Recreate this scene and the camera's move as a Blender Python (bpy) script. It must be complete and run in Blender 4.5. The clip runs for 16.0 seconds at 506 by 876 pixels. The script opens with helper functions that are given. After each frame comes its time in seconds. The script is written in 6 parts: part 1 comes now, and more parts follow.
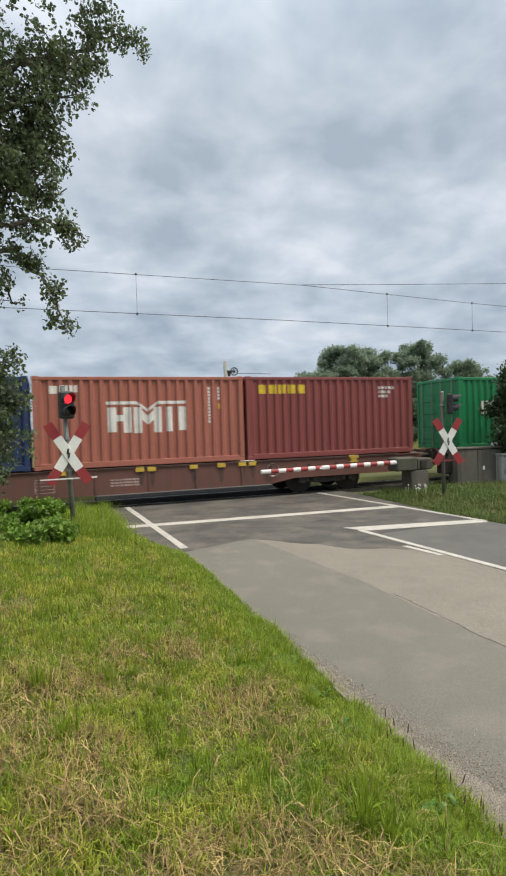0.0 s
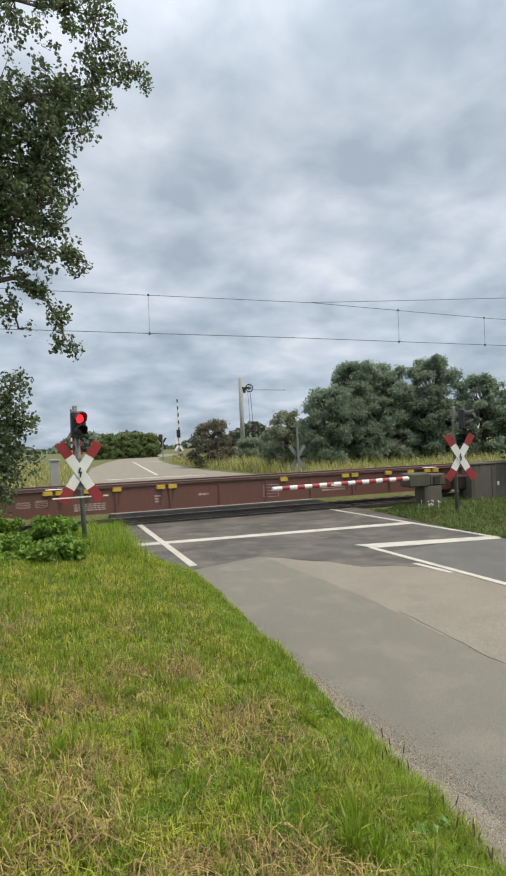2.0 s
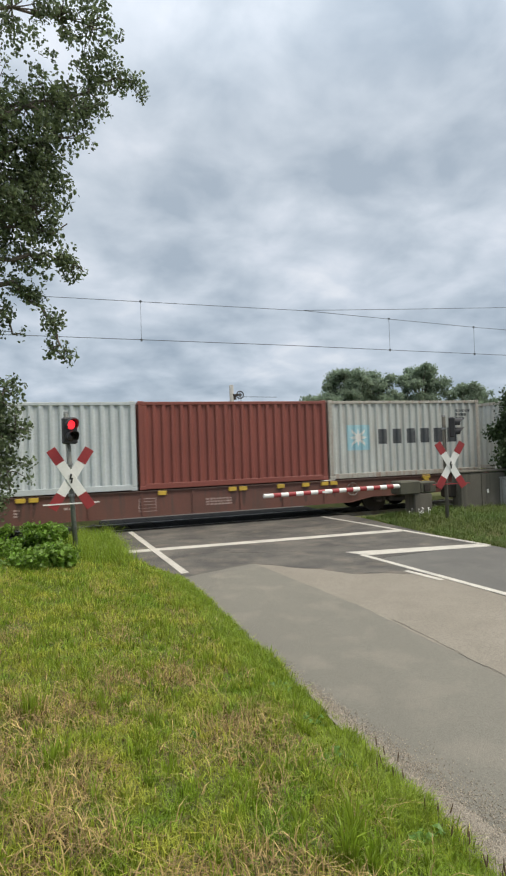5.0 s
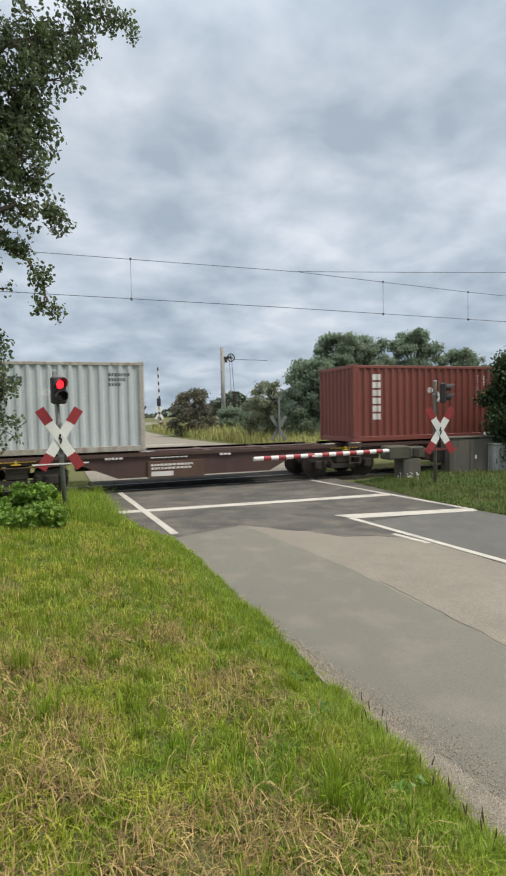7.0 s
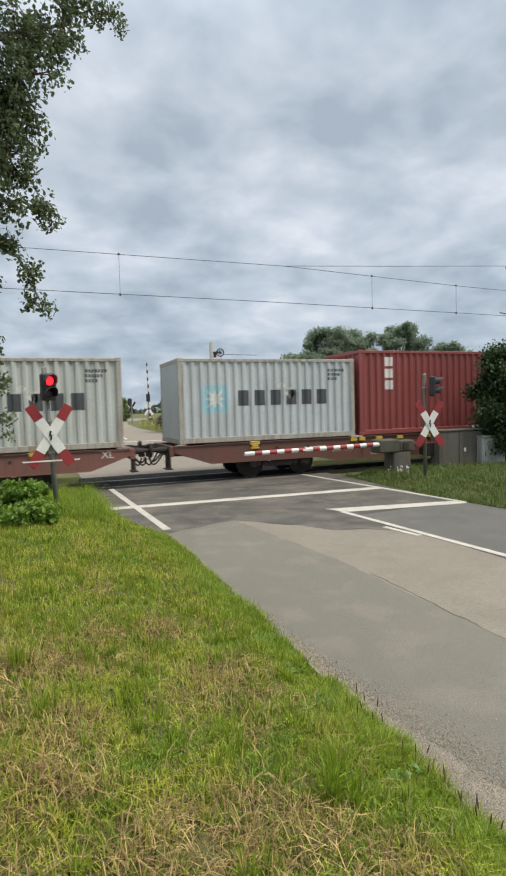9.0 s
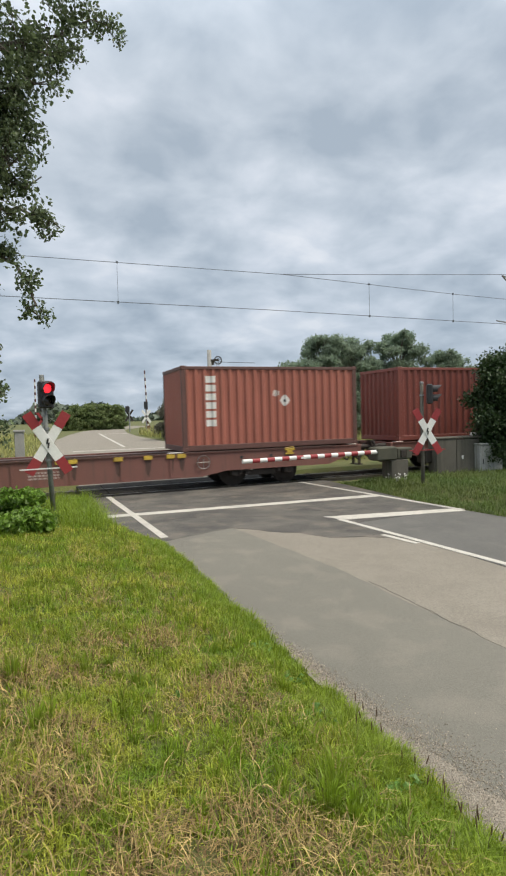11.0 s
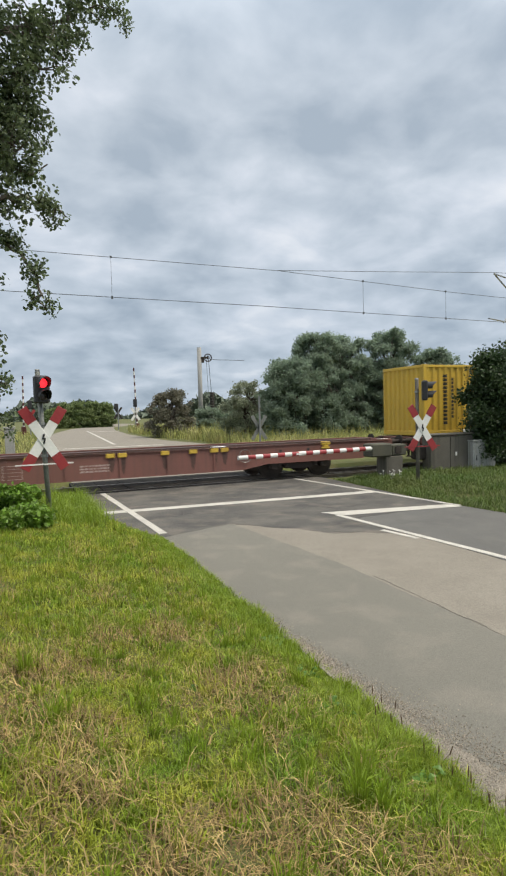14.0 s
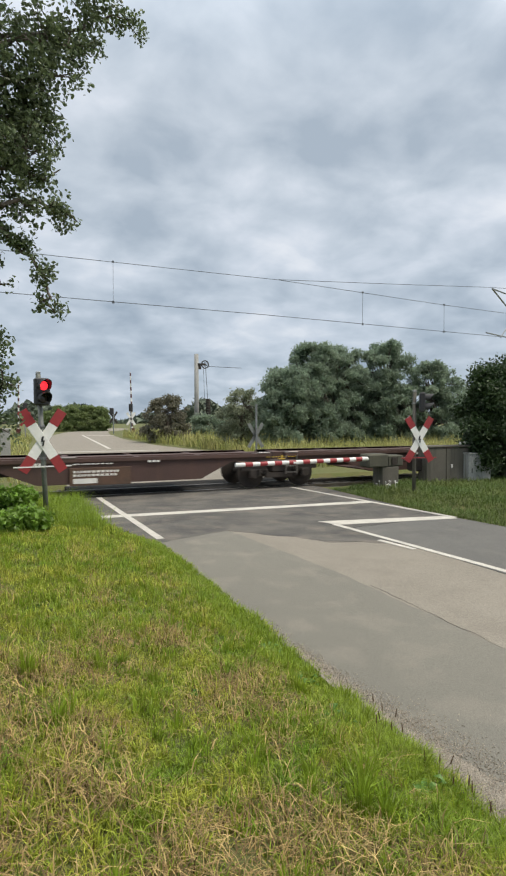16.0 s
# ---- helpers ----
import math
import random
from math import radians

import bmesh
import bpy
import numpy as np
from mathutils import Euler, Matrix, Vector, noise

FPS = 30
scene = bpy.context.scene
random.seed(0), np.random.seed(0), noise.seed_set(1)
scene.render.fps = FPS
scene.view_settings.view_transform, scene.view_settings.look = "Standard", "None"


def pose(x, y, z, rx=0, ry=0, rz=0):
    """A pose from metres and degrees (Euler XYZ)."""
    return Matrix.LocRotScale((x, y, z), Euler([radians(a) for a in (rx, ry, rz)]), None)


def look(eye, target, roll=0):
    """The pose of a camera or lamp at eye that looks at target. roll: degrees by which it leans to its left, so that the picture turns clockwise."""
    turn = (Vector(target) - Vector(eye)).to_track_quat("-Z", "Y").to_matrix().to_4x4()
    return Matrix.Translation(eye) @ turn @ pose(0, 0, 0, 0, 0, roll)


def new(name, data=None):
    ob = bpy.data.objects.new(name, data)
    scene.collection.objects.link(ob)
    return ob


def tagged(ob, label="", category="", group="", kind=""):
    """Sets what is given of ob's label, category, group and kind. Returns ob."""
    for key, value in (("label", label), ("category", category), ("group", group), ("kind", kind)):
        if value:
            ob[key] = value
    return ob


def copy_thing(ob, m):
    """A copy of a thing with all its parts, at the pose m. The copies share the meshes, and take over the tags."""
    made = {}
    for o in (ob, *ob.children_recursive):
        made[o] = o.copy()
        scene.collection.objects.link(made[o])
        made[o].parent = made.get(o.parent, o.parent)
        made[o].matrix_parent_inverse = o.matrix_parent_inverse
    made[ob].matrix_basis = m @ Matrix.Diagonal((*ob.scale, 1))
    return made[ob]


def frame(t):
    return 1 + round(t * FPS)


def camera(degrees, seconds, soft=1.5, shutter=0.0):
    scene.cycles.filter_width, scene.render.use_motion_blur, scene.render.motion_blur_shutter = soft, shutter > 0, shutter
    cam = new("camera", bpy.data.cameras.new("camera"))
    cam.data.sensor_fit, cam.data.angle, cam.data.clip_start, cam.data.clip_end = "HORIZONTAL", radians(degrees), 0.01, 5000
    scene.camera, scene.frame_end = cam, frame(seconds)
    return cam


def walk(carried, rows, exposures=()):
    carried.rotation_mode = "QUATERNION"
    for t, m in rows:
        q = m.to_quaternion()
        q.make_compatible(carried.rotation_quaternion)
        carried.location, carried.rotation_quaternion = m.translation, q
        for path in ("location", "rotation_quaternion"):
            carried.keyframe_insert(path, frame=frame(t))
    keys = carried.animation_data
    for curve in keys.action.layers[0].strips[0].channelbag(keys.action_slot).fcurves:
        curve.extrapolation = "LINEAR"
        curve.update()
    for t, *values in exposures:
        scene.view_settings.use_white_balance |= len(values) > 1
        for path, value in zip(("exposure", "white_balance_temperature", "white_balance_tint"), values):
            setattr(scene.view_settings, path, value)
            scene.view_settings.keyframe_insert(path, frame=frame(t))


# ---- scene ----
cam = camera(48.0, 16.0, soft=2.1, shutter=0.1)
PATH = [
    (0, (0.317, -16.501, 2.232), (1.002, -14.623, 2.189), -1.7),
    (0.5, (0.394, -16.577, 2.258), (1.052, -14.689, 2.215), -1.6),
    (1, (0.433, -16.595, 2.25), (1.071, -14.7, 2.22), -1.8),
    (1.5, (0.446, -16.602, 2.259), (1.079, -14.705, 2.25), -2.0),
    (2, (0.448, -16.625, 2.262), (1.079, -14.727, 2.277), -2.2),
    (2.5, (0.44, -16.648, 2.264), (1.069, -14.75, 2.301), -2.3),
    (3, (0.419, -16.637, 2.27), (1.051, -14.741, 2.32), -2.3),
    (3.5, (0.408, -16.623, 2.263), (1.049, -14.729, 2.321), -2.1),
    (4, (0.407, -16.624, 2.264), (1.058, -14.734, 2.326), -2.0),
    (6.5, (0.409, -16.612, 2.266), (1.092, -14.733, 2.209), -1.4),
    (7, (0.407, -16.578, 2.247), (1.1, -14.705, 2.156), -1.1),
    (7.5, (0.398, -16.585, 2.246), (1.099, -14.715, 2.137), -1.1),
    (8, (0.387, -16.602, 2.248), (1.097, -14.735, 2.134), -1.2),
    (8.5, (0.381, -16.6, 2.253), (1.099, -14.736, 2.14), -1.4),
    (9, (0.373, -16.584, 2.252), (1.099, -14.724, 2.142), -1.6),
    (11.5, (0.375, -16.575, 2.252), (1.114, -14.718, 2.175), -1.5),
    (12, (0.372, -16.58, 2.252), (1.116, -14.724, 2.179), -1.4),
    (12.5, (0.36, -16.571, 2.254), (1.109, -14.718, 2.177), -1.5),
    (13, (0.299, -16.533, 2.247), (1.054, -14.683, 2.162), -1.6),
    (13.5, (0.225, -16.475, 2.211), (0.986, -14.628, 2.121), -1.6),
    (14, (0.199, -16.452, 2.201), (0.972, -14.61, 2.11), -1.5),
    (14.5, (0.174, -16.44, 2.205), (0.952, -14.6, 2.124), -1.2),
    (15, (0.15, -16.458, 2.206), (0.934, -14.619, 2.136), -0.9),
    (15.5, (0.127, -16.457, 2.202), (0.916, -14.621, 2.139), -0.3),
    (16, (0.097, -16.452, 2.198), (0.889, -14.617, 2.134), -0.1),
]
walk(cam, [(t, look(eye, target, roll)) for t, eye, target, roll in PATH])

# ---------------------------------------------------------------- light
world = bpy.data.worlds.new("overcast_sky")
scene.world = world
world.use_nodes = True
SKY_STRENGTH, SUN_STRENGTH = 1.09, 2.9
SUN_EL, SUN_ROT = radians(56), radians(129.5)


def sky():
    nt = world.node_tree
    nt.nodes.clear()
    N, L = nt.nodes.new, nt.links.new
    out, bg = N("ShaderNodeOutputWorld"), N("ShaderNodeBackground")
    tc, sep = N("ShaderNodeTexCoord"), N("ShaderNodeSeparateXYZ")
    L(tc.outputs["Generated"], sep.inputs[0])
    # clouds lie on a flat layer: the way is divided by its height
    mx = N("ShaderNodeMath"); mx.operation = "MAXIMUM"; mx.inputs[1].default_value = 0.0
    L(sep.outputs["Z"], mx.inputs[0])
    ad = N("ShaderNodeMath"); ad.operation = "ADD"; ad.inputs[1].default_value = 0.30
    L(mx.outputs[0], ad.inputs[0])
    comb = N("ShaderNodeCombineXYZ")
    for i, ax in enumerate("XY"):
        d = N("ShaderNodeMath"); d.operation = "DIVIDE"
        L(sep.outputs[ax], d.inputs[0]); L(ad.outputs[0], d.inputs[1]); L(d.outputs[0], comb.inputs[i])
    big, fine = N("ShaderNodeTexNoise"), N("ShaderNodeTexNoise")
    for n, s, det, dist in ((big, 1.6, 5, 0.15), (fine, 5.0, 7, 0.25)):
        n.inputs["Scale"].default_value, n.inputs["Detail"].default_value, n.inputs["Distortion"].default_value = s, det, dist
        L(comb.outputs[0], n.inputs["Vector"])
    mixv = N("ShaderNodeMix"); mixv.data_type = "FLOAT"; mixv.inputs[0].default_value = 0.45
    L(big.outputs["Fac"], mixv.inputs[2]); L(fine.outputs["Fac"], mixv.inputs[3])
    ramp = N("ShaderNodeValToRGB")
    e = ramp.color_ramp.elements
    e[0].position, e[0].color = 0.385, (0.39, 0.46, 0.54, 1)
    e[1].position, e[1].color = 0.635, (0.80, 0.83, 0.88, 1)
    m = e.new(0.5); m.color = (0.555, 0.62, 0.695, 1)
    m = e.new(0.56); m.color = (0.655, 0.71, 0.785, 1)
    L(mixv.outputs[0], ramp.inputs[0])
    nish = N("ShaderNodeTexSky")
    nish.sky_type, nish.sun_disc, nish.sun_elevation, nish.sun_rotation = "NISHITA", False, SUN_EL, SUN_ROT
    sc = N("ShaderNodeVectorMath"); sc.operation = "SCALE"; sc.inputs["Scale"].default_value = 0.06
    L(nish.outputs[0], sc.inputs[0])
    add = N("ShaderNodeMix"); add.data_type = "RGBA"; add.inputs[0].default_value = 0.9
    L(sc.outputs[0], add.inputs[6]); L(ramp.outputs[0], add.inputs[7])
    # an overcast sky is brightest overhead
    zen = N("ShaderNodeMapRange"); zen.interpolation_type = "SMOOTHSTEP"
    zen.inputs[1].default_value, zen.inputs[2].default_value = 0.45, 1.0
    zen.inputs[3].default_value, zen.inputs[4].default_value = 1.0, 2.2
    L(sep.outputs["Z"], zen.inputs[0])
    # towards the horizon the layer is seen edge-on and turns blue-grey
    low = N("ShaderNodeMapRange"); low.interpolation_type = "SMOOTHSTEP"
    low.inputs[1].default_value, low.inputs[2].default_value = 0.02, 0.42
    L(sep.outputs["Z"], low.inputs[0])
    tint = N("ShaderNodeMix"); tint.data_type = "RGBA"
    tint.inputs[6].default_value, tint.inputs[7].default_value = (0.82, 0.86, 0.90, 1), (1.03, 1.03, 1.03, 1)
    L(low.outputs[0], tint.inputs[0])
    shade = N("ShaderNodeVectorMath"); shade.operation = "MULTIPLY"
    L(add.outputs[2], shade.inputs[0]); L(tint.outputs[2], shade.inputs[1])
    lift = N("ShaderNodeVectorMath"); lift.operation = "SCALE"
    L(shade.outputs[0], lift.inputs[0]); L(zen.outputs[0], lift.inputs["Scale"])
    # the thin cloud overhead is a warmer white
    high = N("ShaderNodeMapRange"); high.interpolation_type = "SMOOTHSTEP"
    high.inputs[1].default_value, high.inputs[2].default_value = 0.58, 0.85
    L(sep.outputs["Z"], high.inputs[0])
    warm = N("ShaderNodeMix"); warm.data_type = "RGBA"
    warm.inputs[6].default_value, warm.inputs[7].default_value = (1, 1, 1, 1), (1.16, 1.04, 0.90, 1)
    L(high.outputs[0], warm.inputs[0])
    top = N("ShaderNodeVectorMath"); top.operation = "MULTIPLY"
    L(lift.outputs[0], top.inputs[0]); L(warm.outputs[2], top.inputs[1])
    bg.inputs["Strength"].default_value = SKY_STRENGTH
    L(top.outputs[0], bg.inputs["Color"])
    L(bg.outputs[0], out.inputs["Surface"])


sky()
sun = new("sun", bpy.data.lights.new("sun", "SUN"))
sun.data.energy, sun.data.angle, sun.data.color = SUN_STRENGTH, radians(20), (1.0, 0.92, 0.8)
sun.matrix_world = look((0, 0, 40), (-17, 14, 40 - 32.6))

# ---------------------------------------------------------------- materials
MATS = {}


def mat(name, c1, c2=None, scale=3.0, rough=0.6, metal=0.0, bump=0.15, fine=40.0, dirt=None, dirt_amount=0.4,
        streak=False, island=0.0, emit=0.0, through_light=0.0, stretch=None, contrast=0.25, grain=0.22):
    if name in MATS:
        return MATS[name]
    m = bpy.data.materials.new(name)
    m.use_nodes = True
    nt = m.node_tree
    N, L = nt.nodes.new, nt.links.new
    p = nt.nodes["Principled BSDF"]
    c2 = c2 or tuple(v * 0.75 for v in c1)
    tc, info = N("ShaderNodeTexCoord"), N("ShaderNodeObjectInfo")
    off = N("ShaderNodeVectorMath"); off.operation = "MULTIPLY_ADD"
    off.inputs[1].default_value = (37.0, 11.0, 23.0)
    L(info.outputs["Random"], off.inputs[0]); L(tc.outputs["Object"], off.inputs[2])
    vec = off.outputs[0]
    n1, n2 = N("ShaderNodeTexNoise"), N("ShaderNodeTexNoise")
    n1.inputs["Scale"].default_value, n1.inputs["Detail"].default_value = scale, 6
    n2.inputs["Scale"].default_value, n2.inputs["Detail"].default_value = fine, 4
    v1 = vec
    if stretch:
        mp = N("ShaderNodeMapping"); mp.inputs["Scale"].default_value = stretch
        L(vec, mp.inputs["Vector"]); v1 = mp.outputs[0]
    L(v1, n1.inputs["Vector"]); L(v1 if stretch else vec, n2.inputs["Vector"])
    r1 = N("ShaderNodeMapRange"); r1.inputs[1].default_value, r1.inputs[2].default_value = 0.5 - contrast, 0.5 + contrast
    L(n1.outputs["Fac"], r1.inputs[0])
    mix = N("ShaderNodeMix"); mix.data_type = "RGBA"
    mix.inputs[6].default_value, mix.inputs[7].default_value = (*c1, 1), (*c2, 1)
    L(r1.outputs[0], mix.inputs[0])
    col = mix.outputs[2]
    g = N("ShaderNodeMapRange"); g.inputs[1].default_value, g.inputs[2].default_value = 0.25, 0.75
    g.inputs[3].default_value, g.inputs[4].default_value = 1 - grain, 1 + grain
    L(n2.outputs["Fac"], g.inputs[0])
    mul = N("ShaderNodeVectorMath"); mul.operation = "SCALE"
    L(col, mul.inputs[0]); L(g.outputs[0], mul.inputs["Scale"]); col = mul.outputs[0]
    if dirt:
        n3 = N("ShaderNodeTexNoise"); n3.inputs["Scale"].default_value, n3.inputs["Detail"].default_value = 2.2, 8
        mp = N("ShaderNodeMapping"); mp.inputs["Scale"].default_value = (5.0, 5.0, 0.35) if streak else (1, 1, 1)
        L(vec, mp.inputs["Vector"]); L(mp.outputs[0], n3.inputs["Vector"])
        r3 = N("ShaderNodeMapRange"); r3.inputs[1].default_value, r3.inputs[2].default_value = 0.5, 0.72
        r3.inputs[4].default_value = dirt_amount
        L(n3.outputs["Fac"], r3.inputs[0])
        md = N("ShaderNodeMix"); md.data_type = "RGBA"; md.inputs[7].default_value = (*dirt, 1)
        L(r3.outputs[0], md.inputs[0]); L(col, md.inputs[6]); col = md.outputs[2]
    if island:
        geo = N("ShaderNodeNewGeometry")
        ri = N("ShaderNodeMapRange"); ri.inputs[3].default_value, ri.inputs[4].default_value = 1 - island, 1 + island
        L(geo.outputs["Random Per Island"], ri.inputs[0])
        mi = N("ShaderNodeVectorMath"); mi.operation = "SCALE"
        L(col, mi.inputs[0]); L(ri.outputs[0], mi.inputs["Scale"]); col = mi.outputs[0]
    L(col, p.inputs["Base Color"])
    p.inputs["Roughness"].default_value, p.inputs["Metallic"].default_value = rough, metal
    if bump:
        b = N("ShaderNodeBump"); b.inputs["Strength"].default_value, b.inputs["Distance"].default_value = bump, 0.02
        L(n2.outputs["Fac"], b.inputs["Height"]); L(b.outputs[0], p.inputs["Normal"])
    if emit:
        p.inputs["Emission Color"].default_value, p.inputs["Emission Strength"].default_value = (*c1, 1), emit
    if through_light:
        tr = N("ShaderNodeBsdfTranslucent"); ms = N("ShaderNodeMixShader"); ms.inputs[0].default_value = through_light
        L(col, tr.inputs["Color"]); L(p.outputs[0], ms.inputs[1]); L(tr.outputs[0], ms.inputs[2])
        L(ms.outputs[0], nt.nodes["Material Output"].inputs["Surface"])
    MATS[name] = m
    return m


ASPHALT = mat("asphalt", (0.150, 0.143, 0.119), (0.180, 0.171, 0.142), 0.6, 0.85, bump=0.35, fine=120, dirt=(0.27, 0.243, 0.198), dirt_amount=0.4, grain=0.28, stretch=(1.6, 0.45, 1))
ASPHALT_LANE = mat("asphalt_lane", (0.100, 0.098, 0.090), (0.128, 0.125, 0.114), 0.9, 0.85, bump=0.35, fine=110, dirt=(0.19, 0.178, 0.155), dirt_amount=0.3, grain=0.28)
ASPHALT_OLD = mat("asphalt_old", (0.208, 0.187, 0.152), (0.252, 0.228, 0.187), 1.3, 0.88, bump=0.5, fine=75, dirt=(0.195, 0.172, 0.142), dirt_amount=0.5, grain=0.34)
ASPHALT_DARK = mat("asphalt_dark", (0.062, 0.059, 0.054), (0.118, 0.109, 0.094), 1.3, 0.82, bump=0.4, fine=100, dirt=(0.20, 0.172, 0.138), dirt_amount=0.55, contrast=0.14, stretch=(0.8, 1.1, 1), grain=0.4)
TAR = mat("tar", (0.035, 0.035, 0.035), (0.06, 0.06, 0.058), 4, 0.7, bump=0.3, fine=60)
MARKING = mat("marking_paint", (0.56, 0.535, 0.475), (0.43, 0.41, 0.36), 5, 0.7, bump=0.3, fine=90, dirt=(0.25, 0.24, 0.22), dirt_amount=0.55)
# soil and thatch, darkened by a quarter for shadows between the blades
SOIL = mat("soil_thatch_and_shade", (0.085, 0.112, 0.024), (0.13, 0.115, 0.042), 1.6, 0.95, bump=0.8, fine=45, dirt=(0.06, 0.085, 0.018), dirt_amount=0.8)
GRASS = mat("grass_blades", (0.185, 0.30, 0.022), (0.415, 0.42, 0.06), 2.8, 0.5, bump=0, fine=9, island=0.55, through_light=0.4, contrast=0.15)
STRAW = mat("dry_straw", (0.48, 0.36, 0.152), (0.33, 0.23, 0.092), 3.0, 0.7, bump=0, fine=9, island=0.5, through_light=0.2, contrast=0.12)
STRAW_DARK = mat("rotting_straw", (0.24, 0.155, 0.065), (0.16, 0.11, 0.05), 3.0, 0.8, bump=0, fine=9, island=0.5, through_light=0.15)
TUFT = mat("lush_blades", (0.195, 0.30, 0.024), (0.29, 0.37, 0.04), 1.5, 0.45, bump=0, fine=9, island=0.35, through_light=0.45)
TALL = mat("tall_grass", (0.27, 0.32, 0.085), (0.42, 0.37, 0.15), 0.35, 0.6, bump=0, fine=6, island=0.4, through_light=0.3)
LEAF_NEAR = mat("tree_leaf", (0.11, 0.15, 0.07), (0.15, 0.19, 0.10), 1.5, 0.42, bump=0, fine=6, island=0.45, through_light=0.42)
LEAF_BUSH = mat("bramble_leaf", (0.125, 0.24, 0.025), (0.19, 0.30, 0.045), 2.0, 0.5, bump=0, fine=6, island=0.45, through_light=0.4)
LEAF_DARK = mat("shrub_leaf", (0.025, 0.055, 0.015), (0.045, 0.075, 0.022), 1.0, 0.5, bump=0, fine=6, island=0.4, through_light=0.2)
# leaf green lightened and greyed: aerial haze is mixed into this colour
LEAF_FAR_HAZED = mat("hazed_robinia_leaf", (0.215, 0.29, 0.205), (0.285, 0.35, 0.255), 0.35, 0.55, bump=0, fine=2, island=0.22, through_light=0.65)
LEAF_GREY = mat("willow_leaf", (0.24, 0.28, 0.18), (0.29, 0.315, 0.215), 0.5, 0.6, bump=0, fine=2, island=0.3, through_light=0.4)
LEAF_HAW = mat("hawthorn_leaf", (0.16, 0.165, 0.11), (0.20, 0.18, 0.135), 0.6, 0.6, bump=0, fine=2, island=0.35, through_light=0.45)
BARK = mat("bark", (0.085, 0.07, 0.055), (0.14, 0.12, 0.10), 6, 0.9, bump=0.7, fine=30, stretch=(1, 1, 0.25))
WAGON = mat("wagon_brown", (0.155, 0.062, 0.045), (0.115, 0.055, 0.042), 0.8, 0.62, bump=0.15, fine=30, dirt=(0.075, 0.055, 0.045), dirt_amount=0.65, streak=True, grain=0.08)
WAGON_PINK = mat("wagon_faded", (0.21, 0.088, 0.07), (0.165, 0.075, 0.06), 0.8, 0.65, bump=0.15, fine=30, dirt=(0.10, 0.068, 0.055), dirt_amount=0.6, streak=True, grain=0.08)
WAGON_DARK = mat("wagon_dark", (0.085, 0.044, 0.036), (0.06, 0.036, 0.03), 0.8, 0.7, bump=0.15, fine=30, dirt=(0.09, 0.05, 0.035), dirt_amount=0.5, streak=True)
GRIME = mat("running_gear", (0.03, 0.026, 0.023), (0.055, 0.043, 0.035), 4, 0.75, 0.2, bump=0.3, fine=40)
STEEL = mat("worn_steel", (0.33, 0.31, 0.29), (0.22, 0.19, 0.17), 3, 0.35, 0.85, bump=0.1, fine=40)
RUST = mat("rusty_rail_side", (0.13, 0.075, 0.05), (0.09, 0.06, 0.045), 4, 0.85, 0.2, bump=0.3, fine=40)
YELLOW_TAB = mat("yellow_paint", (0.62, 0.42, 0.045), (0.5, 0.33, 0.05), 4, 0.55, fine=25, dirt=(0.2, 0.13, 0.05), dirt_amount=0.4)
WHITE_PAINT = mat("white_paint", (0.78, 0.78, 0.75), (0.68, 0.68, 0.65), 3, 0.5, bump=0.05, fine=20, dirt=(0.5, 0.48, 0.44), dirt_amount=0.25, grain=0.05)
RED_PAINT = mat("red_paint", (0.33, 0.03, 0.035), (0.25, 0.027, 0.03), 3, 0.5, bump=0.05, fine=20, grain=0.08, dirt=(0.2, 0.05, 0.045), dirt_amount=0.3)
BLACK_PAINT = mat("black_housing", (0.018, 0.018, 0.02), (0.028, 0.028, 0.03), 5, 0.5, bump=0.05, fine=30)
LENS_RED = mat("lit_red_lens", (1.0, 0.03, 0.045), (1.0, 0.035, 0.05), 2, 0.3, bump=0, emit=1.3)
LENS_OFF = mat("unlit_lens", (0.02, 0.016, 0.014), (0.026, 0.02, 0.016), 5, 0.15, bump=0)
GALV = mat("galvanised_steel", (0.30, 0.31, 0.31), (0.23, 0.24, 0.24), 5, 0.5, 0.6, bump=0.08, fine=40)
CONCRETE = mat("concrete", (0.125, 0.115, 0.095), (0.085, 0.08, 0.066), 1.6, 0.9, bump=0.35, fine=45, dirt=(0.05, 0.05, 0.038), dirt_amount=0.7, streak=True)
CONCRETE_POLE = mat("concrete_mast", (0.33, 0.33, 0.31), (0.27, 0.27, 0.26), 2, 0.85, bump=0.2, fine=30)
CABINET = mat("cabinet_grey", (0.36, 0.37, 0.36), (0.29, 0.30, 0.29), 2, 0.55, bump=0.05, fine=30, dirt=(0.16, 0.15, 0.12), dirt_amount=0.6, streak=True)
BALLAST = mat("ballast", (0.16, 0.145, 0.125), (0.10, 0.088, 0.075), 9, 0.9, bump=0.9, fine=26, island=0.35)
# dark rubber, made blacker to include the shadow beneath the wagons
RUBBER_SHADED = mat("shaded_crossing_panel", (0.022, 0.021, 0.02), (0.04, 0.038, 0.035), 2.5, 0.95, bump=0.3, fine=60)
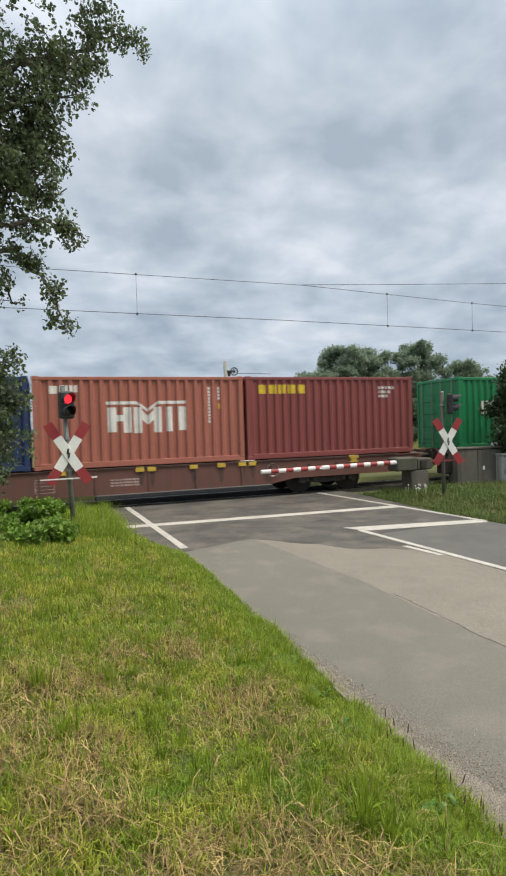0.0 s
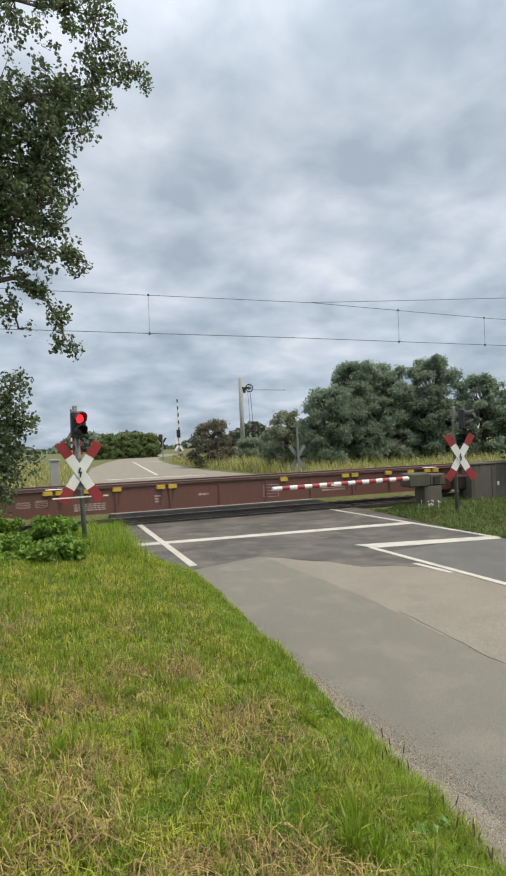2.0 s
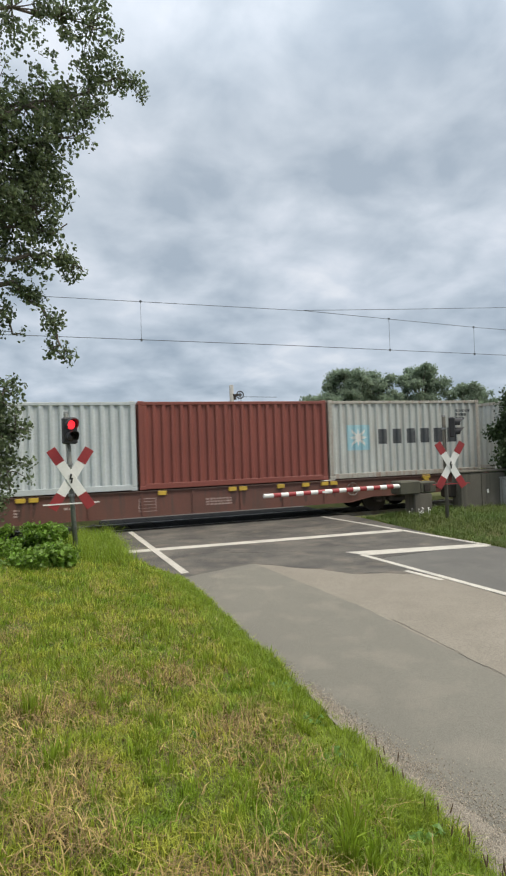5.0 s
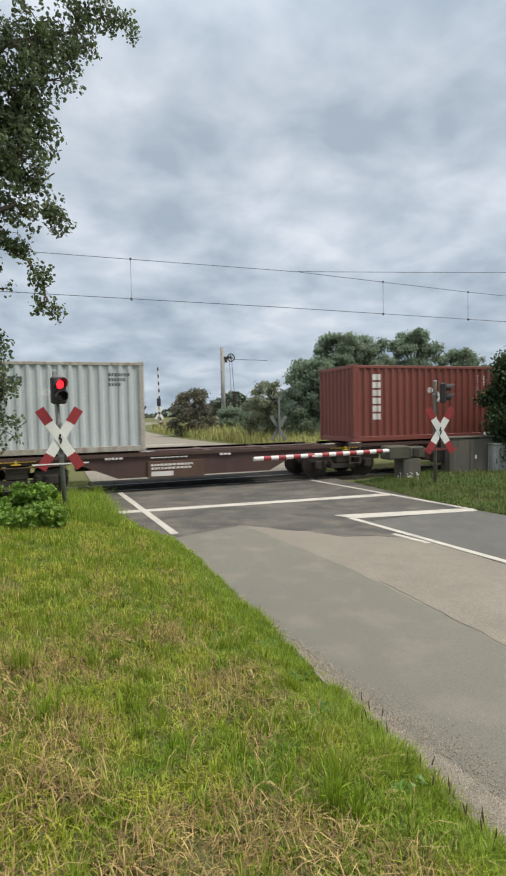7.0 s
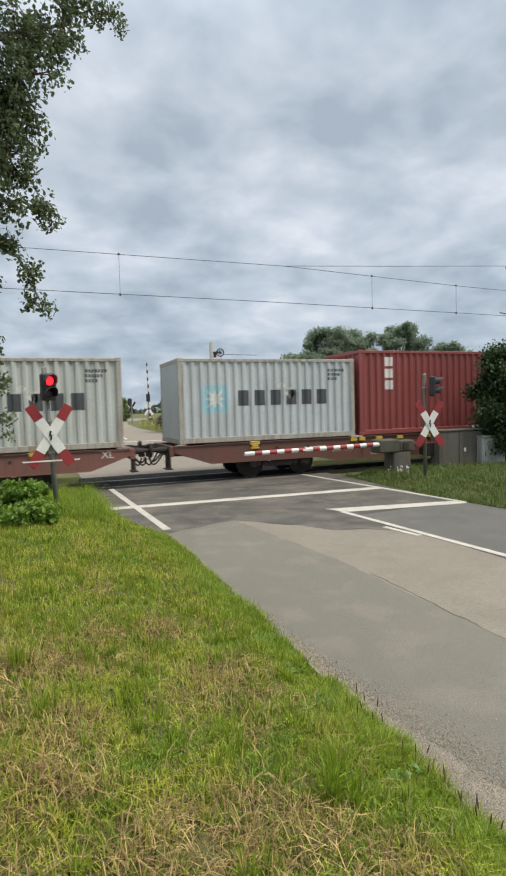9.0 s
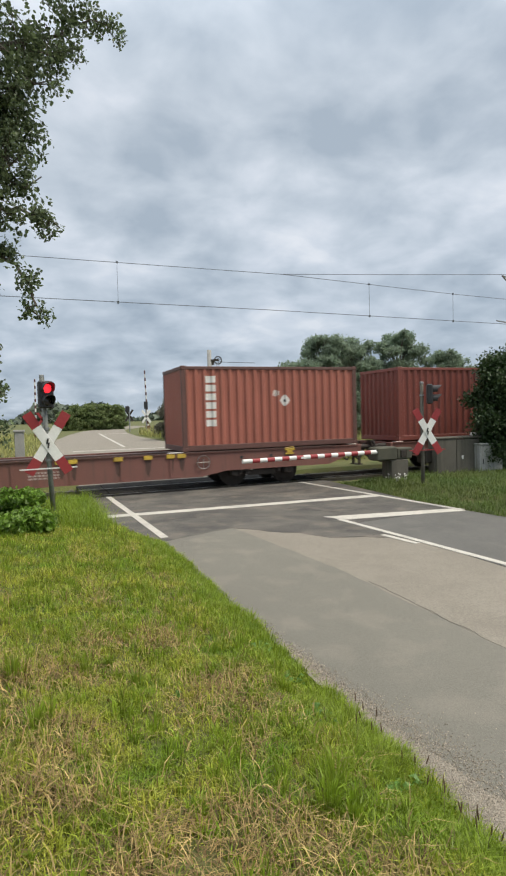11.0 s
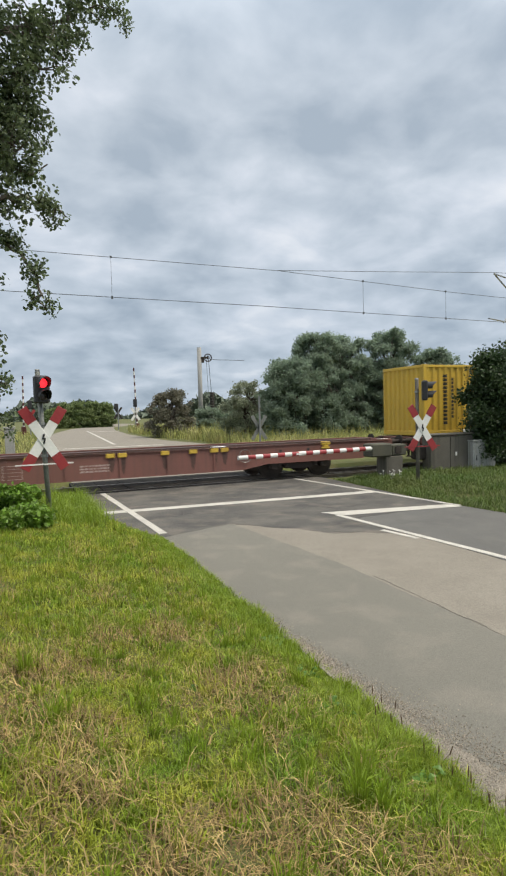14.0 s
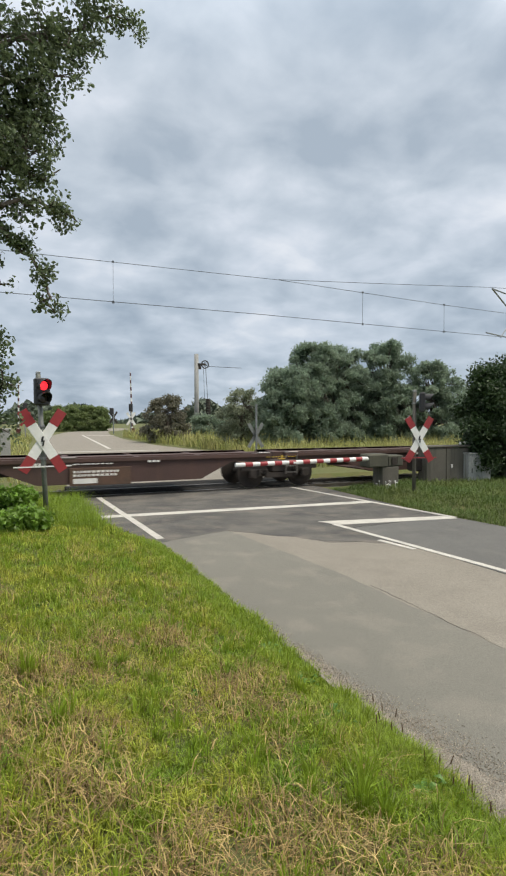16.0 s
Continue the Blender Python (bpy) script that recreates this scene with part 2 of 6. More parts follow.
RUBBER_SHADED.node_tree.nodes["Principled BSDF"].inputs["Specular IOR Level"].default_value = 0.15
WIRE = mat("copper_wire", (0.075, 0.085, 0.095), (0.095, 0.105, 0.115), 4, 0.8, 0.0, bump=0)
PORCELAIN = mat("insulator", (0.10, 0.055, 0.04), (0.12, 0.07, 0.05), 4, 0.25, bump=0)


# ---------------------------------------------------------------- mesh helpers
class Mesh:
    """Corners and faces of one mesh, gathered piece by piece."""

    def __init__(self):
        self.v, self.f = [], []

    def poly(self, pts):
        n = len(self.v)
        self.v += [tuple(p) for p in pts]
        self.f.append(tuple(range(n, n + len(pts))))
        return self

    def hexa(self, c):
        n = len(self.v)
        self.v += [tuple(p) for p in c]
        self.f += [tuple(n + i for i in q) for q in ((0, 3, 2, 1), (4, 5, 6, 7), (0, 1, 5, 4), (1, 2, 6, 5), (2, 3, 7, 6), (3, 0, 4, 7))]
        return self

    def box(self, x0, x1, y0, y1, z0, z1, cut=0.0):
        if cut <= 0:
            return self.hexa([(x0, y0, z0), (x1, y0, z0), (x1, y1, z0), (x0, y1, z0), (x0, y0, z1), (x1, y0, z1), (x1, y1, z1), (x0, y1, z1)])
        # chamfered all round
        c, n = cut, len(self.v)
        rings = ((z0, c), (z0 + c, 0), (z1 - c, 0), (z1, c))
        for z, i in rings:
            k = c
            self.v += [(x0 + i + k, y0 + i, z), (x1 - i - k, y0 + i, z), (x1 - i, y0 + i + k, z), (x1 - i, y1 - i - k, z),
                       (x1 - i - k, y1 - i, z), (x0 + i + k, y1 - i, z), (x0 + i, y1 - i - k, z), (x0 + i, y0 + i + k, z)]
        self.f.append(tuple(n + 7 - i for i in range(8)))
        self.f.append(tuple(n + 24 + i for i in range(8)))
        for r in range(3):
            for i in range(8):
                j = (i + 1) % 8
                self.f.append((n + 8 * r + i, n + 8 * r + j, n + 8 * r + 8 + j, n + 8 * r + 8 + i))
        return self

    def prism(self, outline, a, b, axis="y"):
        """An outline of (p, q) drawn out along an axis from a to b."""
        put = {"y": lambda p, q, s: (p, s, q), "x": lambda p, q, s: (s, p, q), "z": lambda p, q, s: (p, q, s)}[axis]
        n, k = len(self.v), len(outline)
        self.v += [put(p, q, a) for p, q in outline] + [put(p, q, b) for p, q in outline]
        self.f += [tuple(range(n, n + k)), tuple(range(n + 2 * k - 1, n + k - 1, -1))]
        self.f += [(n + i, n + k + i, n + k + (i + 1) % k, n + (i + 1) % k) for i in range(k)]
        return self

    def tube(self, a, b, r0, r1=None, sides=10, caps=True):
        a, b = Vector(a), Vector(b)
        r1 = r0 if r1 is None else r1
        d = (b - a).normalized()
        s = d.orthogonal().normalized()
        t = d.cross(s)
        n = len(self.v)
        for p, r in ((a, r0), (b, r1)):
            for i in range(sides):
                w = 2 * math.pi * i / sides
                self.v.append(tuple(p + r * (math.cos(w) * s + math.sin(w) * t)))
        self.f += [(n + i, n + (i + 1) % sides, n + sides + (i + 1) % sides, n + sides + i) for i in range(sides)]
        if caps:
            self.f += [tuple(n + sides - 1 - i for i in range(sides)), tuple(n + sides + i for i in range(sides))]
        return self

    def path(self, pts, r0, r1=None, sides=6):
        r1 = r0 if r1 is None else r1
        k = len(pts) - 1
        for i in range(k):
            self.tube(pts[i], pts[i + 1], r0 + (r1 - r0) * i / k, r0 + (r1 - r0) * (i + 1) / k, sides, True)
        return self

    def data(self, name, smooth=False):
        me = bpy.data.meshes.new(name)
        me.from_pydata(self.v, [], self.f)
        if smooth:
            me.polygons.foreach_set("use_smooth", [True] * len(me.polygons))
        me.update()
        return me


def part(name, mesh, material, parent=None, label="", smooth=False, at=None):
    """One mesh object, under a thing or under a part where one is given."""
    me = mesh.data(name, smooth) if isinstance(mesh, Mesh) else mesh
    if not me.materials:
        me.materials.append(material)
    ob = new(name, me)
    if parent:
        ob.parent = parent
    if at:
        ob.location = at
    if label:
        ob["label"] = label
    return ob


def thing(name, label, category, group="", at=(0, 0, 0), turn=0):
    ob = new(name)
    ob.empty_display_size = 0.2
    ob.matrix_basis = pose(*at, 0, 0, turn)
    return tagged(ob, label, category, group)


def grid_mesh(name, xs, ys, height):
    me = bpy.data.meshes.new(name)
    nx, ny = len(xs), len(ys)
    v = [(x, y, height(x, y)) for y in ys for x in xs]
    f = [(j * nx + i, j * nx + i + 1, (j + 1) * nx + i + 1, (j + 1) * nx + i) for j in range(ny - 1) for i in range(nx - 1)]
    me.from_pydata(v, [], f)
    me.polygons.foreach_set("use_smooth", [True] * len(me.polygons))
    return me


rng = np.random.default_rng(7)


def smooth(a, b, v):
    t = min(1.0, max(0.0, (v - a) / (b - a)))
    return t * t * (3 - 2 * t)


# ---------------------------------------------------------------- ground and road
def road_left(y):
    return float(np.interp(y, [-60, -7.0, -4.2, -1, 5, 20, 32, 50, 70, 90, 130, 200], [2.5, 2.55, 1.95, 1.85, 1.9, 2.0, 2.1, 3.2, 6, 9.5, 22, 60]))


def road_right(y):
    return float(np.interp(y, [-60, -8, -5.5, -1, 3.5, 10, 18.5, 24, 32, 50, 70, 90, 130, 200], [9.8, 9.45, 9.2, 9.45, 9.4, 11.8, 13.4, 12.8, 12.0, 12.4, 14.2, 17, 30, 69]))


def ground_height(x, y):
    l, r = road_left(y), road_right(y)
    if l + 0.02 < x < r - 0.02:
        return -0.035
    z = 0.02
    if x <= l:
        d = l - x
        if y < 0:
            near = smooth(-1.3, -4.6, y)
            z = -0.04 + near * (0.10 * smooth(0, 0.5, d) + 0.36 * smooth(0.3, 3.2, d)) + 0.05 * smooth(0, 0.6, d)
    else:
        d = x - r
        if y < 0:
            z = -0.03 + 0.2 * smooth(0, 2.0, d) * smooth(-0.6, -1.6, y)
    if -0.25 < y < 3.4:
        z = -0.16
    if y > 4 and not (l < x < r):
        z = -0.03 + 0.05 * smooth(0, 2, max(l - x, x - r))
    return z + 0.02 * noise.noise((x * 1.7, y * 1.7, 0)) * (1 if y < 0 else 0.4)


def ground():
    xs = sorted(set(list(np.arange(-6, 14.01, 0.16)) + list(np.arange(-30, -6, 1.5)) + list(np.arange(14, 50, 1.5)) + [-2500, -900, -300, -120, -60, 60, 90, 150, 300, 900, 2500]))
    ys = sorted(set(list(np.arange(-19, 5.01, 0.16)) + list(np.arange(5.5, 60, 1.0)) + list(np.arange(-40, -19, 1.5)) + [-2500, -600, -150, -60, 65, 75, 90, 120, 160, 220, 300, 600, 1200, 3000]))
    ob = part("ground", grid_mesh("ground", xs, ys, ground_height), SOIL)
    tagged(ob, "grassy verge soil and flat fields beside the road", "ground", kind="structure")


ground()


def slab(outline, z0, z1):
    return Mesh().prism(outline, z0, z1, "z")


def ragged(a, b, step, amount, seed):
    """Points from a to b with an uneven line between them."""
    n = max(2, int(math.dist(a, b) / step))
    out = []
    for i in range(n + 1):
        t = i / n
        x, y = a[0] + (b[0] - a[0]) * t, a[1] + (b[1] - a[1]) * t
        w = amount if 0 < i < n else 0
        out.append((x + w * noise.noise((seed, x * 2.3, y * 2.3)) + w * 0.5 * noise.noise((seed + 5, x * 9, y * 9)), y + w * noise.noise((seed + 9, x * 2.3, y * 2.3))))
    return out


def strip_of_road(y0, y1, step, za, zb):
    """Surface between the road's edges, as a strip of blocks with one smooth top."""
    m = Mesh()
    ys = list(np.arange(y0, y1, step)) + [y1]
    rows = []
    for y in ys:
        l, r = road_left(y), road_right(y)
        rows.append((len(m.v), l, r))
        m.v += [(l, y, za), (l, y, zb), (r, y, zb), (r, y, za)]
    for (a, *_), (b, *_) in zip(rows, rows[1:]):
        m.f += [(a + 1, a + 2, b + 2, b + 1), (a, a + 1, b + 1, b), (a + 2, a + 3, b + 3, b + 2)]
    a, b = rows[0][0], rows[-1][0]
    m.f += [(a, a + 3, a + 2, a + 1), (b, b + 1, b + 2, b + 3)]
    return m


def road():
    base = part("road", strip_of_road(-60, 0.03, 0.5, -0.2, -0.012), TAR)
    tagged(base, "patched country road of grey and beige asphalt at a level crossing", "road", kind="structure")
    far = part("road_beyond", strip_of_road(3.3, 200, 0.7, -0.2, 0.0), ASPHALT_OLD)
    tagged(far, "pale asphalt road bending away beyond the railway", "road", kind="structure")
    # the sheets of asphalt, each laid at its own time
    seam = ragged((4.42, -60), (4.44, -9.4), 0.12, 0.028, 1.0) + ragged((4.44, -9.4), (4.1, -5.95), 0.12, 0.03, 1.4)[1:]
    top_left = ragged((4.1, -5.95), (2.5, -6.55), 0.12, 0.06, 2.0)
    left = [(road_left(y), y) for y in np.arange(-7, -60, -4)] + [(2.5, -60)]
    part("asphalt_sheet", slab(seam + top_left + [(2.55, -7)] + left[1:], -0.011, 0.0), ASPHALT, base, "smooth grey newer asphalt")
    mid = ragged((6.72, -60), (6.55, -8.4), 0.3, 0.05, 3.0)
    top_mid = ragged((6.55, -8.4), (5.3, -7.5), 0.08, 0.17, 4.0) + ragged((5.3, -7.5), (4.12, -5.95), 0.08, 0.16, 5.0)[1:]
    part("asphalt_sheet", slab(mid + top_mid + [(x + (0.004 if y > -11.5 else 0.006 + 0.012 * abs(noise.noise((x * 3, y * 1.3, 4)))), y) for x, y in reversed(seam[:-1])], -0.011, -0.002), ASPHALT_OLD, base, "worn beige asphalt with exposed stone")
    right = [(road_right(y), y) for y in (-6.4, -7, -8, -12, -20, -40, -60)]
    top_right = ragged((6.50, -6.7), (road_right(-6.4), -6.4), 0.25, 0.05, 6.0)
    part("asphalt_sheet", slab([(6.735, -60)] + [(x + 0.015, y) for x, y in mid[1:]] + [(6.5, -6.72)] + top_right[1:] + right[1:], -0.011, -0.001), ASPHALT_LANE, base, "darker grey asphalt")
    ytop = 0.02
    dark = [(road_left(y), y) for y in (ytop, -1, -2, -3, -4.2, -5, -6, -6.5)] + list(reversed(top_left))[1:-1] + [(4.1, -5.93)]
    dark += [(p[0], p[1] + 0.02) for p in reversed(top_mid[:-1])] + [(6.52, -6.69)] + [(x, y + 0.014) for x, y in top_right[1:]]
    dark += [(road_right(y), y) for y in (-5.5, -4, -2, -1, ytop)]
    part("asphalt_sheet", slab(list(reversed(dark)), -0.011, -0.0005), ASPHALT_DARK, base, "dark cracked older asphalt")


road()


def cracks():
    """Thin open cracks and sealed lines in the asphalt."""
    for k, (a, b) in enumerate((((4.49, -10.2), (4.46, -12.2)), ((5.2, -7.4), (5.9, -7.9)), ((3.4, -2.2), (5.6, -2.6)), ((5.0, -1.6), (7.6, -2.4)), ((4.0, -4.6), (5.6, -5.3)), ((6.0, -4.4), (6.9, -5.6)), ((2.9, -4.5), (4.1, -4.3)), ((7.0, -2.6), (7.7, -3.4)))):
        line = ragged(a, b, 0.07, 0.05, 40.0 + k)
        lo = [(x, y) for x, y in line]
        hi = [(x + 0.002 + 0.010 * abs(noise.noise((x * 6, y * 6, k))), y + 0.006) for x, y in line]
        ob = part("crack", slab(lo + list(reversed(hi)), 0.0, 0.0018), TAR)
        tagged(ob, "thin dark crack in the asphalt", "road crack", kind="structure")


cracks()


def stripe(name, a, b, width, parent_label="", top=0.005):
    d = Vector((b[0] - a[0], b[1] - a[1])).normalized()
    s = Vector((-d.y, d.x)) * width / 2
    n = max(1, int(math.dist(a, b) / 0.4))
    lo, hi = [], []
    for i in range(n + 1):
        t = i / n
        p = Vector(a) * (1 - t) + Vector(b) * t
        w = 1 + 0.10 * noise.noise((p.x * 5, p.y * 5, 1))
        lo.append(tuple(p - s * w)); hi.append(tuple(p + s * w))
    ob = part(name, slab(lo + list(reversed(hi)), 0.0, top), MARKING)
    return tagged(ob, parent_label or "worn white painted line on the asphalt", "road marking", kind="structure")


def markings():
    stripe("stop_line", (1.97, -3.33), (8.98, -3.78), 0.34, "white stop line across the road before the railway")
    stripe("edge_line", (2.43, 0.0), (2.655, -6.2), 0.15, top=0.009)
    stripe("edge_line", (8.53, 0.0), (9.28, -6.6), 0.13, top=0.009)
    stripe("centre_line", (6.36, -6.25), (6.95, -14.0), 0.13, top=0.009)
    stripe("centre_line", (6.95, -14.0), (7.2, -40.0), 0.13)
    stripe("lane_tick", (6.28, -7.9), (6.40, -8.75), 0.11)
    tri = slab([(6.22, -5.80), (6.42, -6.32), (9.26, -6.72), (9.28, -6.38)], 0.0, 0.005)
    tagged(part("wedge_line", tri, MARKING), "thick white wedge line across half the road", "road marking", kind="structure")
    stripe("far_stop_line", (3.2, 24.6), (10.2, 24.3), 0.5, "white stop line beyond the railway")
    stripe("far_centre_dash", (7.25, 28.0), (10.2, 71), 0.26, "white centre line of the far road")
    stripe("far_cross_line", (10.3, 67.0), (13.9, 65.5), 0.8, "white line across the far road")


markings()


def railway():
    bed = Mesh()
    for x0, x1 in ((-160, 1.75), (9.5, 180)):
        bed.hexa([(x0, -0.55, -0.4), (x1, -0.55, -0.4), (x1, 3.5, -0.4), (x0, 3.5, -0.4), (x0, -0.25, -0.14), (x1, -0.25, -0.14), (x1, 3.2, -0.14), (x0, 3.2, -0.14)])
    tagged(part("track_bed", bed, BALLAST), "grey-brown stone ballast of the railway", "track bed", kind="structure")
    n = 9000
    c = np.stack([np.where(rng.random(n) < 0.35, rng.uniform(-8, 1.7, n), rng.uniform(9.5, 24, n)), rng.uniform(-0.4, 3.3, n), rng.uniform(-0.15, -0.11, n)], 1)
    tet = np.array([(1, 1, 1), (-1, -1, 1), (-1, 1, -1), (1, -1, -1)]) * 0.026
    vv = (c[:, None, :] + tet[None] * rng.uniform(0.5, 1.3, (n, 4, 3))).reshape(-1, 3)
    ff = (np.array([(0, 1, 2), (0, 3, 1), (0, 2, 3), (1, 3, 2)])[None] + 4 * np.arange(n)[:, None, None]).reshape(-1, 3)
    me = bpy.data.meshes.new("ballast_stones"); me.from_pydata(vv.tolist(), [], ff.tolist()); me.materials.append(BALLAST)
    tagged(new("ballast_stones", me), "loose grey ballast stones", "gravel", kind="stuff")
    for k, y in enumerate((0.47, 1.97)):
        prof = [(y - 0.07, -0.16), (y + 0.07, -0.16), (y + 0.07, -0.14), (y + 0.01, -0.12), (y + 0.01, -0.04), (y + 0.036, -0.03), (y + 0.036, 0.004), (y + 0.028, 0.008), (y - 0.028, 0.008), (y - 0.036, 0.004), (y - 0.036, -0.03), (y - 0.01, -0.04), (y - 0.01, -0.12), (y - 0.07, -0.14)]
        rail = part("rail_%s" % "ab"[k], Mesh().prism(prof, -160, 180, "x"), STEEL)
        tagged(rail, "worn steel rail of the railway track", "rail", kind="structure")
    # panels of the crossing, flush with the rails
    pan = thing("crossing_panels", "dark rubber crossing panels between and beside the rails", "level crossing")
    pan["kind"] = "structure"
    for y0, y1 in ((0.04, 0.40), (0.56, 1.21), (1.23, 1.88), (2.04, 3.27)):
        x = 1.8
        while x < 9.4:
            part("panel", Mesh().box(x, x + 0.755, y0, y1, -0.15, 0.0, 0.008), RUBBER_SHADED, pan)
            x += 0.765
    # sleepers beside the crossing
    tie = Mesh()
    for i in range(40):
        for x in (9.9 + 0.6 * i,) + ((1.2 - 0.6 * i,) if i < 30 else ()):
            tie.box(x - 0.13, x + 0.13, -0.08, 2.52, -0.2, -0.105, 0.015)
    tagged(part("sleepers", tie, CONCRETE), "weathered concrete sleepers in the ballast", "sleeper", kind="stuff")


railway()

# ---------------------------------------------------------------- the train
# how far the train has come at each time; a thing at u on the train stands at u + run(t)
RUN = [(0, 0), (0.5, 8.03), (1, 16.05), (1.5, 24.15), (2, 32.35), (2.5, 40.5), (3, 48.72), (3.5, 56.92), (4, 65.2), (4.2, 68.5),
       (6.3, 103.7), (6.5, 107.08), (7, 115.5), (7.5, 124.0), (8, 132.55), (8.5, 141.1), (9, 149.15), (11.5, 192.4), (12, 201.7),
       (12.5, 210.4), (13, 219.24), (13.3, 224.45), (13.6, 229.8), (14, 237.05), (14.5, 245.7), (15, 254.5), (15.5, 263.2), (16, 271.9)]
DECK = 1.17
MOVING = []      # (thing, u, z)
AXLES = []


def corrugation(a, b):
    """Corners of a trapezoid-ribbed sheet from a to b: place along it and depth."""
    n = max(1, round((b - a) / 0.278))
    p = (b - a) / n
    pts = []
    for i in range(n):
        x = a + i * p
        pts += [(x, 0.012), (x + 0.28 * p, 0.012), (x + 0.45 * p, 0.066), (x + 0.83 * p, 0.066)]
    return pts + [(b, 0.012)]


def ribbed(pts, z0, z1, y=0.0, sign=1):
    m = Mesh()
    for x, d in pts:
        m.v += [(x, y + sign * d, z0), (x, y + sign * d, z1)]
    for i in range(len(pts) - 1):
        q = (2 * i, 2 * i + 2, 2 * i + 3, 2 * i + 1)
        m.f.append(q if sign > 0 else q[::-1])
    return m


def container_paint(name, c, worn=0.35, rust=(0.2, 0.085, 0.04)):
    return mat("paint_" + name, c, tuple(v * 0.82 for v in c), 0.7, 0.5, bump=0.06, fine=18, dirt=tuple(0.45 * a + 0.35 * b for a, b in zip(c, rust)), dirt_amount=worn, streak=True, grain=0.07)


def container(label, u0, length, height, paint, frame_paint=None, doors=False, group="containers on the train"):
    """A ribbed steel box whose end nearer the train's tail is at u0."""
    L, W, H = length, 2.438, height
    fp = frame_paint or paint
    c = thing("shipping_container", label, "shipping container", group, (u0, 0, DECK))
    pts = corrugation(0.16, L - 0.16)
    part("side_panel", ribbed(pts, 0.17, H - 0.1), paint, c)
    part("side_panel", ribbed(pts, 0.17, H - 0.1, W, -1), paint, c)
    for y0, y1 in ((0.0, 0.10), (W - 0.10, W)):
        part("bottom_rail", Mesh().box(0.16, L - 0.16, y0 + 0.004, y1 - 0.004, 0.02, 0.18, 0.008), fp, c)
        part("top_rail", Mesh().box(0.16, L - 0.16, y0 + 0.004, y1 - 0.004, H - 0.115, H - 0.02, 0.01), fp, c)
        for x0, x1 in ((0.0, 0.155), (L - 0.155, L)):
            part("corner_post", Mesh().box(x0 + 0.004, x1 - 0.004, y0 + 0.004, y0 + 0.096 if y0 == 0 else y1 - 0.004, 0.118, H - 0.118, 0.012), fp, c)
            for z in (0.0, H - 0.118):
                yy = (0.0, 0.16) if y0 == 0 else (W - 0.16, W)
                part("corner_casting", Mesh().box(x0 - (0.004 if x0 == 0 else 0.018), x1 + (0.018 if x0 == 0 else 0.004), yy[0], yy[1], z, z + 0.118, 0.012), fp, c)
    roof = Mesh()
    rp = corrugation(0.16, L - 0.16)
    for x, d in rp:
        roof.v += [(x, 0.05, H - 0.02 - d * 0.5), (x, W - 0.05, H - 0.02 - d * 0.5)]
    roof.f = [(2 * i, 2 * i + 2, 2 * i + 3, 2 * i + 1) for i in range(len(rp) - 1)]
    part("roof", roof, paint, c)
    part("floor", Mesh().box(0.05, L - 0.05, 0.06, W - 0.06, 0.10, 0.16), fp, c)
    for x, s in ((0.0, 1), (L, -1)):
        part("end_sill", Mesh().box(x if s > 0 else x - 0.1, x + 0.1 if s > 0 else x, 0.16, W - 0.16, 0.01, 0.17, 0.008), fp, c)
        part("end_header", Mesh().box(x if s > 0 else x - 0.1, x + 0.1 if s > 0 else x, 0.16, W - 0.16, H - 0.118, H - 0.01, 0.008), fp, c)
        if doors and s > 0:
            for y0 in (0.12, W / 2 + 0.006):
                y1 = y0 + W / 2 - 0.126
                d = Mesh().box(0.03, 0.075, y0, y1, 0.18, H - 0.125, 0.006)
                for k in range(4):
                    z = 0.35 + k * (H - 0.7) / 4
                    d.box(0.008, 0.03, y0 + 0.1, y1 - 0.1, z, z + 0.3 * (H - 0.7) / 4 + 0.12, 0.01)
                door = part("door", d, paint, c)
                for yb in (y0 + 0.25, y1 - 0.25):
                    part("locking_bar", Mesh().tube((-0.022, yb, 0.06), (-0.022, yb, H - 0.06), 0.018, sides=8), GALV, door)
        else:
            e = corrugation(0.12, W - 0.12)
            m = Mesh()
            for y, dd in e:
                m.v += [(x + s * dd, y, 0.16), (x + s * dd, y, H - 0.11)]
            m.f = [(2 * i, 2 * i + 2, 2 * i + 3, 2 * i + 1)[::(-1 if s > 0 else 1)] for i in range(len(e) - 1)]
            part("end_panel", m, paint, c)
    c["length"], c["height"] = L, H
    MOVING.append((c, u0, DECK))
    return c


